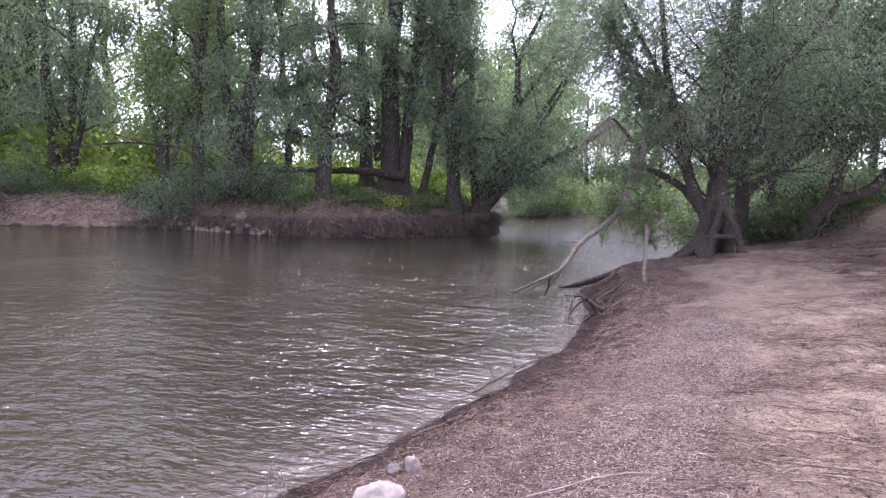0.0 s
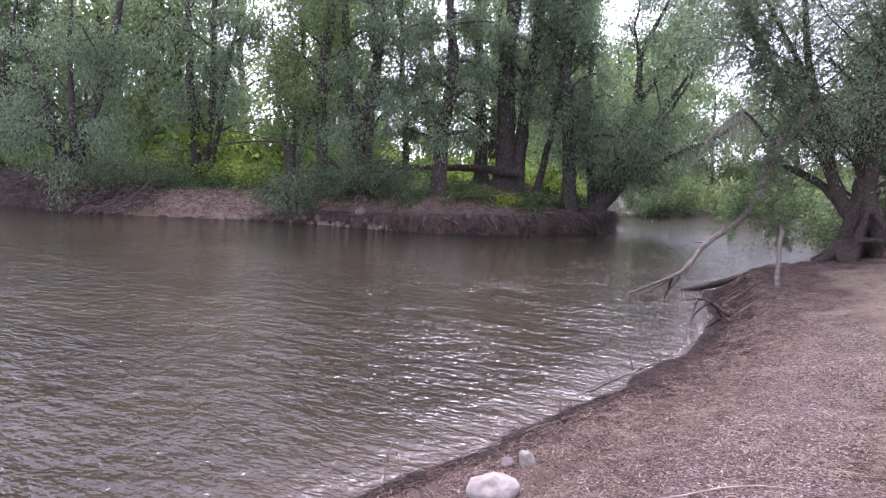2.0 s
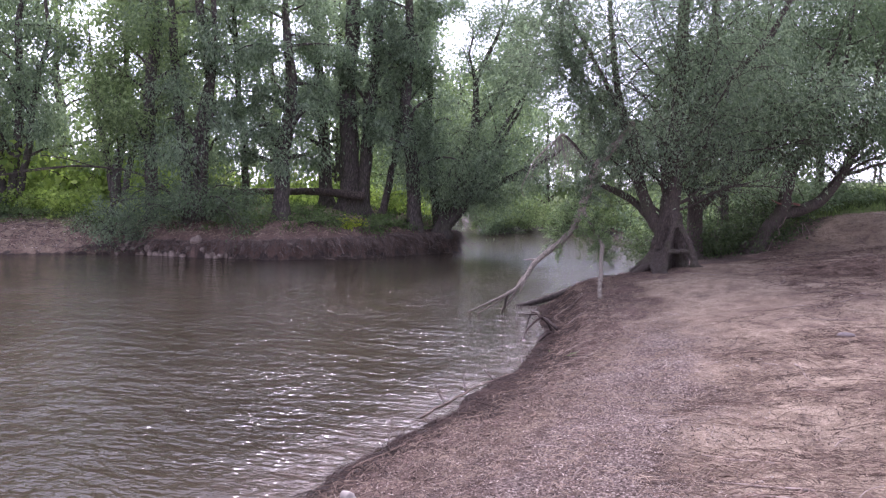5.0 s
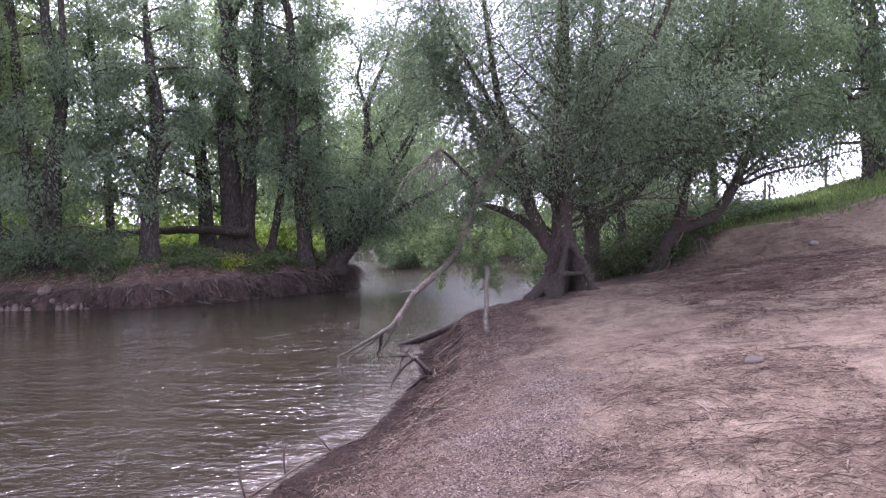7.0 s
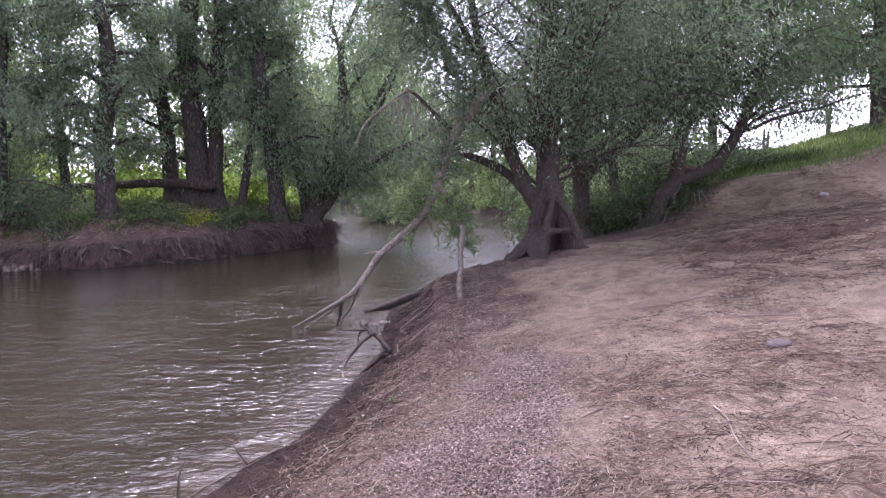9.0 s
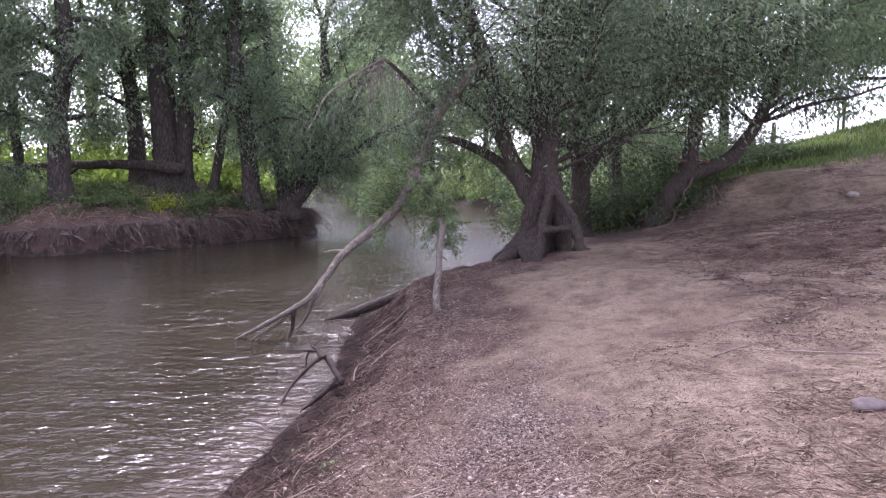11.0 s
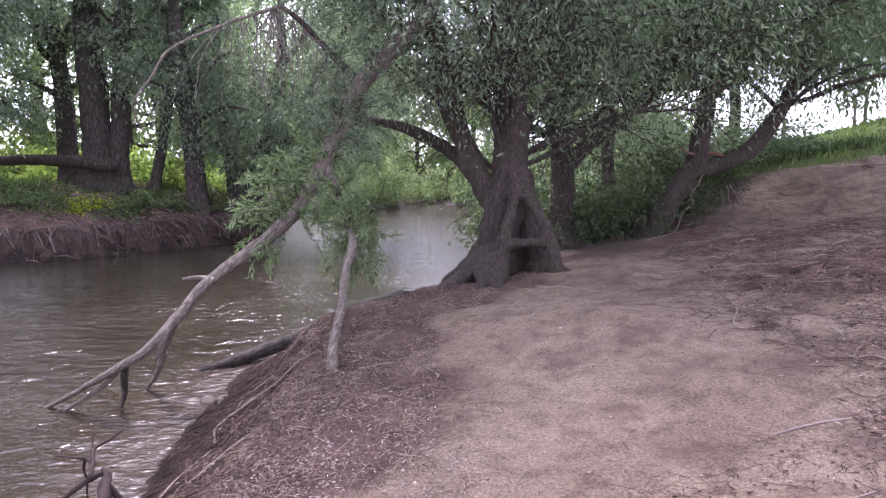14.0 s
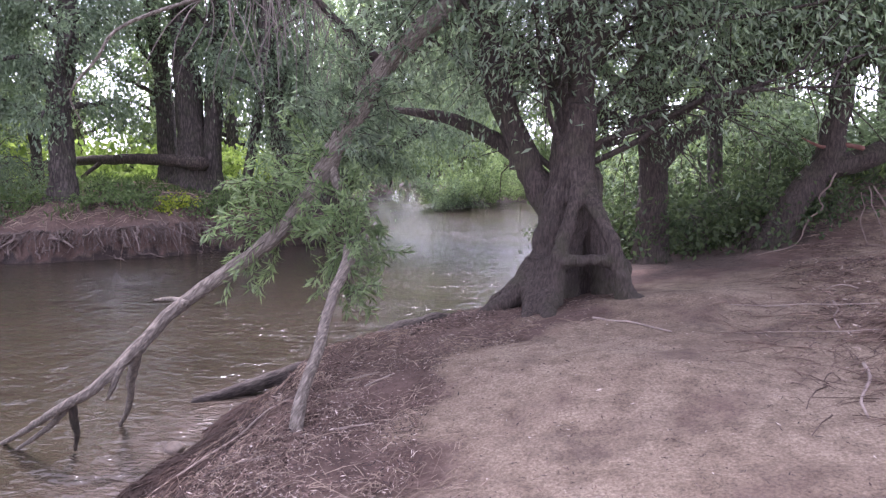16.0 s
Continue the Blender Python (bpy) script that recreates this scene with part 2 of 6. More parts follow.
def water_material():
    m, nt, p = material("murky_river_water")
    co = nt.nodes.new("ShaderNodeTexCoord")
    pos = co.outputs["Object"]
    silt = ramp(nt, noise_fac(nt, 0.35, 3, 0.5, pos), [(0.3, (0.024, 0.0187, 0.0116)), (0.7, (0.039, 0.031, 0.0202))])
    shallow = nt.nodes.new("ShaderNodeAttribute")
    shallow.attribute_name = "shallow"
    bed = ramp(nt, noise_fac(nt, 5.0, 4, 0.6, pos), [(0.3, (0.042, 0.032, 0.024)), (0.7, (0.078, 0.061, 0.048))])
    nt.links.new(mix(nt, shallow.outputs["Fac"], silt, bed), p.inputs["Base Color"])
    p.inputs["Roughness"].default_value = 0.03
    p.inputs["IOR"].default_value = 1.33
    mp = add(nt, "ShaderNodeMapping", Scale=(0.95, 1.6, 1.0), Rotation=(0, 0, radians(2)))
    nt.links.new(pos, mp.inputs[0])
    calm = nt.nodes.new("ShaderNodeMapRange")
    for k, v in zip((1, 2, 3, 4), (0.36, 0.6, 0.6, 1.0)):
        calm.inputs[k].default_value = v
    nt.links.new(noise_fac(nt, 0.42, 3, 0.6, mp.outputs[0]), calm.inputs[0])

    def ripple(scale, detail, deep, under):
        b = add(nt, "ShaderNodeBump", Distance=deep)
        nt.links.new(calm.outputs[0], b.inputs["Strength"])
        nt.links.new(noise_fac(nt, scale, detail, 0.55, mp.outputs[0]), b.inputs["Height"])
        nt.links.new(under, b.inputs["Normal"])
        return b.outputs[0]

    swell = bump(nt, None, noise_fac(nt, 0.62, 3, 0.5, mp.outputs[0]), 1.0, 0.035)
    roll = ripple(1.6, 2, 0.075, swell)
    chop = ripple(4.2, 2, 0.05, roll)
    fine = ripple(13, 2, 0.019, chop)
    rapid = nt.nodes.new("ShaderNodeAttribute")
    rapid.attribute_name = "rapid"
    tumble = add(nt, "ShaderNodeBump", Distance=0.06)
    nt.links.new(rapid.outputs["Fac"], tumble.inputs["Strength"])
    nt.links.new(noise_fac(nt, 0.8, 3, 0.6, mp.outputs[0]), tumble.inputs["Height"])
    nt.links.new(fine, tumble.inputs["Normal"])
    riffle = add(nt, "ShaderNodeBump", Distance=0.024)
    nt.links.new(shallow.outputs["Fac"], riffle.inputs["Strength"])
    nt.links.new(noise_fac(nt, 11, 3, 0.6, mp.outputs[0]), riffle.inputs["Height"])
    nt.links.new(tumble.outputs[0], riffle.inputs["Normal"])
    nt.links.new(riffle.outputs[0], p.inputs["Normal"])
    return m


def chip_material():
    m, nt, p = material("mixed_bark_chips")
    geo = nt.nodes.new("ShaderNodeNewGeometry")
    col = ramp(nt, geo.outputs["Random Per Island"], [(0.0, (0.018, 0.011, 0.009)), (0.4, (0.075, 0.042, 0.032)), (0.72, (0.18, 0.11, 0.085)), (0.87, (0.26, 0.185, 0.15)), (1.0, (0.62, 0.52, 0.44))])
    co = nt.nodes.new("ShaderNodeTexCoord")
    nt.links.new(mix(nt, 1.0, col, ramp(nt, noise_fac(nt, 30, 3, 0.6, co.outputs["Object"]), [(0.3, (0.6, 0.6, 0.6)), (0.7, (1.2, 1.2, 1.2))]), "MULTIPLY"), p.inputs["Base Color"])
    p.inputs["Roughness"].default_value = 0.85
    return m


CHIPS = chip_material()
GROUND_MAT, WATER_MAT = ground_material(), water_material()


# ---- mesh helpers ----
def link_mesh(name, verts, faces, mat, parent=None, label="", smooth=True, origin=(0, 0, 0)):
    """One mesh object from arrays of vertices and of faces that all have the same number of corners."""
    verts, faces = np.asarray(verts, np.float32) - np.asarray(origin, np.float32), np.asarray(faces, np.int32)
    me = bpy.data.meshes.new(name)
    k = faces.shape[1]
    me.vertices.add(len(verts))
    me.vertices.foreach_set("co", verts.ravel())
    me.loops.add(faces.size)
    me.loops.foreach_set("vertex_index", faces.ravel())
    me.polygons.add(len(faces))
    me.polygons.foreach_set("loop_start", np.arange(0, faces.size, k, dtype=np.int32))
    if smooth:
        me.polygons.foreach_set("use_smooth", np.ones(len(faces), bool))
    me.update(calc_edges=True)
    me.materials.append(mat)
    ob = new(name, me)
    ob.location = origin
    if parent is not None:
        ob.parent = parent
        ob.location = Vector(origin) - (parent.parent or parent).matrix_basis.translation
    if label:
        ob["label"] = label
    return ob


def root_empty(name, at, label, category, group="", kind=""):
    ob = new(name)
    ob.empty_display_size = 0.2
    ob.matrix_basis = Matrix.Translation(at)
    return tagged(ob, label, category, group, kind)


def unit(v):
    return v / np.maximum(np.linalg.norm(v, axis=-1, keepdims=True), 1e-9)


def tubes(P, R, sides=5, rng=None, lump=0.0):
    """Tapered tubes round N polylines P (N, K, 3) with radii R (N, K): vertices and quads, tips closed to a point-like end."""
    P, R = np.asarray(P, float), np.asarray(R, float)
    N, K, _ = P.shape
    T = unit(np.gradient(P, axis=1))
    ref = np.where(np.abs(T[:, :1, 2:3]) > 0.9, np.array([1.0, 0, 0]), np.array([0, 0, 1.0])) * np.ones_like(T)
    A = unit(np.cross(T, ref))
    for k in range(1, K):  # carry the frame along
        a = A[:, k - 1] - (A[:, k - 1] * T[:, k]).sum(-1, keepdims=True) * T[:, k]
        A[:, k] = unit(a)
    B = np.cross(T, A)
    ang = np.arange(sides) * 2 * np.pi / sides
    rad = R if R.ndim == 3 else R[:, :, None] * np.ones(sides)
    if lump and rng is not None:
        rad = rad * (1 + lump * rng.normal(size=rad.shape))
    V = P[:, :, None] + rad[..., None] * (np.cos(ang)[:, None] * A[:, :, None] + np.sin(ang)[:, None] * B[:, :, None])
    idx = np.arange(N * K * sides).reshape(N, K, sides)
    nxt = np.roll(idx, -1, axis=2)
    F = np.stack([idx[:, :-1], nxt[:, :-1], nxt[:, 1:], idx[:, 1:]], -1).reshape(-1, 4)
    return V.reshape(-1, 3), F


def closed(c):
    """Rows of (x, y, z, radius) with a rounded end put on both ends."""
    a, b = c[0].copy(), c[-1].copy()
    a[:3] += 0.5 * a[3] * unit(c[0, :3] - c[1, :3])
    b[:3] += 0.5 * b[3] * unit(c[-1, :3] - c[-2, :3])
    a[3], b[3] = 0.03 * a[3], 0.03 * b[3]
    return np.vstack([a, c, b])


def join(pieces):
    vs, fs, n = [], [], 0
    for v, f in pieces:
        vs.append(v)
        fs.append(f + n)
        n += len(v)
    return np.concatenate(vs), np.concatenate(fs)


def smooth_path(points, n):
    """n points on a Catmull-Rom curve through rows of any width."""
    p = np.asarray(points, float)
    p = np.vstack([2 * p[0] - p[1], p, 2 * p[-1] - p[-2]])
    u = np.linspace(0, len(p) - 3 - 1e-6, n)
    i, f = u.astype(int), (u % 1)[:, None]
    a, b, c, d = p[i], p[i + 1], p[i + 2], p[i + 3]
    return 0.5 * (2 * b + (c - a) * f + (2 * a - 5 * b + 4 * c - d) * f**2 + (3 * b - a - 3 * c + d) * f**3)


def paths(start, way, length, k, rng, wander=0.25, rise=0.0, droop=0.0):
    """N wandering polylines of k points: start (N, 3), way (N, 3), length (N,)."""
    N = len(start)
    P = np.zeros((N, k, 3))
    P[:, 0] = start
    d = unit(way)
    step = (length / (k - 1))[:, None]
    for j in range(1, k):
        d = unit(d + wander * rng.normal(size=(N, 3)) + np.array([0, 0, rise - droop * j / k]))
        P[:, j] = P[:, j - 1] + d * step
    return P


def along(P, which, u):
    """Points at fractions u of the polylines P[which], and their directions."""
    K = P.shape[1]
    s = u * (K - 1) * 0.9999
    i = s.astype(int)
    f = (s - i)[:, None]
    a, b = P[which, i], P[which, i + 1]
    return a * (1 - f) + b * f, unit(b - a)


def leaves(at, way, length, width, rng):
    """Diamond leaves: vertices and quads, one island a leaf."""
    n = len(at)
    side = unit(np.cross(way, rng.normal(size=(n, 3))))
    lift = unit(np.cross(side, way))
    L, W = length[:, None], width[:, None]
    mid = at + way * L * 0.45
    V = np.stack([at, mid + side * W / 2 + lift * W * 0.18, at + way * L, mid - side * W / 2 + lift * W * 0.18], 1)
    return V.reshape(-1, 3), np.arange(4 * n).reshape(n, 4)


# ---- the plan: the two shorelines, and the height of the ground ----
NEAR_SHORE = np.array([(-400, -40), (-70, -17), (-30, -11), (-11, -6), (-5.2, -2.6), (-3.4, 0), (-2.4, 1.5), (-2.02, 2.6), (-1.6, 3.9), (-1.26, 5.1),
                       (-0.98, 6.0), (-0.76, 6.9), (-0.62, 8.4), (-0.68, 10.2), (-0.84, 11.4), (-0.88, 12.1), (-0.64, 12.6), (-0.28, 12.98), (0.42, 13.75), (1.15, 15.2), (1.9, 17), (2.6, 20), (3.4, 24),
                       (3.9, 28), (4.2, 32), (4.1, 36), (3.3, 41), (1.5, 45.5), (-1.6, 47.4), (-4.2, 45.6), (-5.8, 43.1), (-7.2, 43.6), (-9, 50), (-11, 58), (-14.5, 72), (-22, 86), (-55, 140)])
FAR_SHORE = np.array([(-400, 40), (-75, 28), (-54, 21.6), (-45, 19.6), (-38.6, 17.6), (-34, 16.4), (-29.6, 15.3), (-24.6, 15.0), (-21.5, 16.0), (-19.1, 17.0), (-17.3, 18.2), (-15.3, 18.8),
                      (-12.5, 18.8), (-10.4, 19.2), (-8.5, 20.7), (-6.7, 23.7), (-5.4, 26.3), (-5.6, 27.8), (-7.2, 31), (-9.6, 36), (-11.6, 44), (-14, 56), (-18.5, 70), (-26, 86), (-60, 140)])
NEAR_LAND = np.vstack([NEAR_SHORE, [(-70, 1500), (1500, 1500), (1500, -1500), (-1500, -1500), (-1500, -60)]])
FAR_LAND = np.vstack([FAR_SHORE, [(-76, 1500), (-1500, 1500), (-1500, 40)]])


def inside(x, y, poly):
    hit = np.zeros(x.shape, bool)
    for (x0, y0), (x1, y1) in zip(poly, np.roll(poly, -1, axis=0)):
        if y0 != y1:
            hit ^= ((y0 > y) != (y1 > y)) & (x < (x1 - x0) * (y - y0) / (y1 - y0) + x0)
    return hit


def signed(x, y, line, land):
    best = np.full(x.shape, 1e9)
    for (x0, y0), (x1, y1) in zip(line[:-1], line[1:]):
        dx, dy = x1 - x0, y1 - y0
        f = np.clip(((x - x0) * dx + (y - y0) * dy) / (dx * dx + dy * dy), 0, 1)
        best = np.minimum(best, np.hypot(x - x0 - f * dx, y - y0 - f * dy))
    return np.where(inside(x, y, land), best, -best)


def sst(v):
    v = np.clip(v, 0, 1)
    return v * v * (3 - 2 * v)


def waves(x, y, size, seed):
    """Smooth uneven ground from a few sine sheets, about -1 to 1."""
    g = np.random.default_rng(seed)
    out = np.zeros(np.shape(x))
    for _ in range(7):
        a, s, p = g.uniform(0, 6.28), g.uniform(0.6, 1.9) / size, g.uniform(0, 6.28)
        out = out + np.sin((np.cos(a) * x + np.sin(a) * y) * s * 6.28 + p) / 4
    return out


def shore_distances(x, y):
    wob = 0.06 * waves(x, y, 1.4, 5) + 0.03 * waves(x, y, 0.45, 6)
    return signed(x, y, NEAR_SHORE, NEAR_LAND) + wob, signed(x, y, FAR_SHORE, FAR_LAND) + 1.6 * wob + 0.07 * waves(x, y, 0.5, 8)


def step_up(x, y):
    """The river comes down a riffle upstream, so its surface and its banks lie higher there."""
    return np.interp(y, [42.5, 46, 62, 90], [0.0, 0.4, 0.75, 0.9]) * sst((x + 45) / 15)


def height(x, y):
    x, y = np.asarray(x, float), np.asarray(y, float)
    dn, df = shore_distances(x, y)
    edge = np.interp(y, [-10, 0, 5, 8, 10.7, 13, 16.5, 25, 40], [0.10, 0.08, 0.06, 0.18, 0.34, 0.62, 0.74, 0.35, 0.22])
    wide = np.interp(y, [4, 8, 11, 12.6, 14], [1.4, 0.95, 0.95, 0.9, 0.6])
    near = edge * sst(dn / wide) + np.interp(dn, [0, 0.5, 4, 7, 9, 11, 14, 20, 40, 400], [0, 0.03, 0.5, 0.93, 1.45, 1.95, 2.35, 2.95, 3.5, 6])
    near = near + sst(dn / 3) * (0.05 * waves(x, y, 2.5, 11) + 0.02 * waves(x, y, 0.7, 12))
    climb = 0.2 * (x - 4.2) + 0.9 * (y - 15.4)
    near = near + 1.0 * sst(climb / 3.5) * sst((dn - 1.5) / 2) * np.interp(y, [24, 40], [1, 0])
    near = near + 0.8 * sst((y - 17.5) / 8) * sst((x - 3.5) / 4) * sst((dn - 1.5) / 2)
    lip = np.interp(x, [-40, -29, -25, -23.5, -17.4, -16, -8, -5], [0.5, 0.45, 0.5, 0.2, 0.16, 0.42, 0.72, 0.85])
    far = lip * sst(df / 0.2) + np.interp(df, [0, 0.3, 0.9, 1.6, 3.6, 10, 25, 60, 400], [0, 0.04, 0.4, 0.7, 1.15, 1.45, 2.1, 3.2, 8]) + sst(df / 2) * 0.08 * waves(x, y, 1.8, 13)
    bed = -0.45 * sst(np.minimum(-dn, -df) / 1.6) - 0.02
    return np.where(dn > 0, near, np.where(df > 0, far, bed)) + step_up(x, y)


def lift(x, y):
    return float(height(np.array([float(x)]), np.array([float(y)]))[0])


def steps(*spans):
    out = [np.arange(a, b, s) for a, b, s in spans]
    return np.concatenate(out)


def build_ground():
    out = [-1500, -800, -400, -250, -160, -110, -85, -70, -60, -52, -46, -41]
    xs = np.concatenate([out, steps((-37, -30, 0.7), (-30, -23.5, 0.22), (-23.5, -4, 0.15), (-4, 6, 0.12), (6, 16, 0.28), (16, 30, 0.8)), [31, 34, 38, 44, 52, 65, 85, 120, 200, 400, 800, 1500]])
    ys = np.concatenate([[-1500, -700, -300, -150, -80, -45, -30, -22, -16, -12, -9, -7, -5.5, -4.5], steps((-3.8, 15.5, 0.12), (15.5, 27, 0.14), (27, 33, 0.3), (33, 60, 0.8), (60, 100, 2)),
                         [102, 110, 120, 140, 170, 220, 300, 450, 800, 1500]])
    X, Y = np.meshgrid(xs, ys)
    x, y = X.ravel(), Y.ravel()
    z = height(x, y)
    z = np.where((np.abs(x) > 300) | (np.abs(y) > 300), np.minimum(z, 4.5), z)
    nx, ny = len(xs), len(ys)
    i = np.arange(nx * ny).reshape(ny, nx)
    F = np.stack([i[:-1, :-1], i[:-1, 1:], i[1:, 1:], i[1:, :-1]], -1).reshape(-1, 4)
    ob = link_mesh("ground", np.stack([x, y, z], 1), F, GROUND_MAT)
    tagged(ob, "sloping river beach of pink sand, gravel and dark soil", "ground", kind="structure")
    dn, df = shore_distances(x, y)
    n1, n2 = waves(x, y, 3.0, 21), waves(x, y, 1.1, 22)
    gravel = np.where(dn > 0, sst(1 - np.abs(dn - 1.7 + 0.5 * n1) / 2.0) * np.interp(y, [-5, 6.5, 9.5], [1, 1, 0.1]), 0)
    soil = np.where(df > 0, np.interp(x, [-24.5, -23, -17, -15.5], [1, 0.5, 0.45, 1]), 0)
    soil = np.maximum(soil, np.where(dn > 0, 0.3 + 0.18 * n2 + np.interp(dn, [0, 0.5, 1.3], [0.8, 0.6, 0.0]) - 0.5 * gravel, 0))
    soil = np.maximum(soil, np.where(dn > 0, 0.9 * sst((y - 13.2 - 0.25 * np.maximum(x - 3, 0)) / 2.5) * sst((9 - dn) / 3) * (0.35 + 0.65 * sst((6 - x) / 2)), 0))
    soil = np.maximum(soil, np.where(dn > 0, 0.85 * sst((np.interp(y, [6, 9.5], [1.1, 2.4]) - dn + 0.3 * n2) / 1.0) * sst((y - 4.5) / 2.0), 0))
    soil = np.maximum(soil, np.where((dn > 0) & (y > 20), sst((y - 20) / 4), 0))
    turf = np.where(df > 0, sst((df - 1.3 + 0.5 * n1) / 1.6) * np.interp(x, [-21, -19, -16.5, -15], [1, 0.55, 0.55, 1]), 0)
    rim = np.interp(y, [5, 14, 17, 20, 30], [13.0, 12.5, 8.0, 5.0, 0.7])
    turf = np.maximum(turf, np.where(dn > 0, sst((dn - rim + 0.6 * n1) / 1.4), 0))
    turf = np.maximum(turf, np.where(dn > 2, sst((y - 17.2 + 0.3 * n1) / 0.9) * sst((x - 4.6) / 1.6), 0))
    wet = np.where(dn > 0, sst(1 - dn / np.interp(y, [1, 5, 9, 13], [0.28, 0.4, 0.65, 0.75])), np.where(df > 0, 0.3 * sst(1 - df / 0.4), 1.0))
    # mask for dark soil and litter, and for tree shade painted on the ground
    humus_shade = np.where(dn > 0, np.maximum(np.maximum(sst((y - 18) / 3) * sst((4 - dn) / 2), sst((0.8 - dn) / 0.5) * sst((y - 6) / 4)), sst((y - 14.3 - 0.95 * np.maximum(x - 3.6, 0) + 0.4 * n2) / 1.4)), 0)
    humus_shade = np.maximum(humus_shade, np.where((df > 0) & (y > 27.5), 1.0, 0.0))
    humus_shade = np.maximum(humus_shade, np.where(df > 0, np.interp(x, [-25, -23.0, -16, -14.5, -9, -6], [1.0, 0.1, 0.0, 0.15, 0.3, 0.6]) + 0.2 * n2, 0))
    humus_shade = np.maximum(humus_shade, np.where(dn > 2, 0.32 * sst((waves(x, y, 1.6, 43) + 0.5 * waves(x, y, 0.5, 44) - 0.3) / 0.6) * sst((9 - dn) / 2), 0))
    for name, values in (("humus_shade", np.clip(humus_shade, 0, 1)), ("gravel", gravel), ("soil", np.clip(soil, 0, 1)), ("turf", turf), ("wet", wet)):
        ob.data.attributes.new(name, "FLOAT", "POINT").data.foreach_set("value", values.astype(np.float32))
    return ob


GROUND = build_ground()


def build_water():
    xs = np.concatenate([[-1400, -400, -150, -80, -50, -40], steps((-34, -4, 1.0), (-4, 3.5, 0.15), (3.5, 8, 0.6)), [10, 60]])
    ys = np.concatenate([[-60, -30, -15, -8, -5, -3], steps((-1, 16, 0.15), (16, 40, 0.8), (40, 62, 0.5)), [62, 66, 72, 80, 95, 110, 160, 400]])
    X, Y = np.meshgrid(xs, ys)
    x, y = X.ravel(), Y.ravel()
    i = np.arange(x.size).reshape(X.shape)
    F = np.stack([i[:-1, :-1], i[:-1, 1:], i[1:, 1:], i[1:, :-1]], -1).reshape(-1, 4)
    ob = link_mesh("water", np.stack([x, y, step_up(x, y)], 1), F, WATER_MAT)
    dn, df = shore_distances(x, y)
    ob.data.attributes.new("shallow", "FLOAT", "POINT").data.foreach_set("value", sst(1 + dn / 1.0).astype(np.float32))
    ob.data.attributes.new("rapid", "FLOAT", "POINT").data.foreach_set("value", (sst((y - 41.5) / 2.5) * sst((x + 25) / 5)).astype(np.float32))
    return tagged(ob, "rippled murky brown river reflecting trees and sky", "river", kind="structure")


build_water()


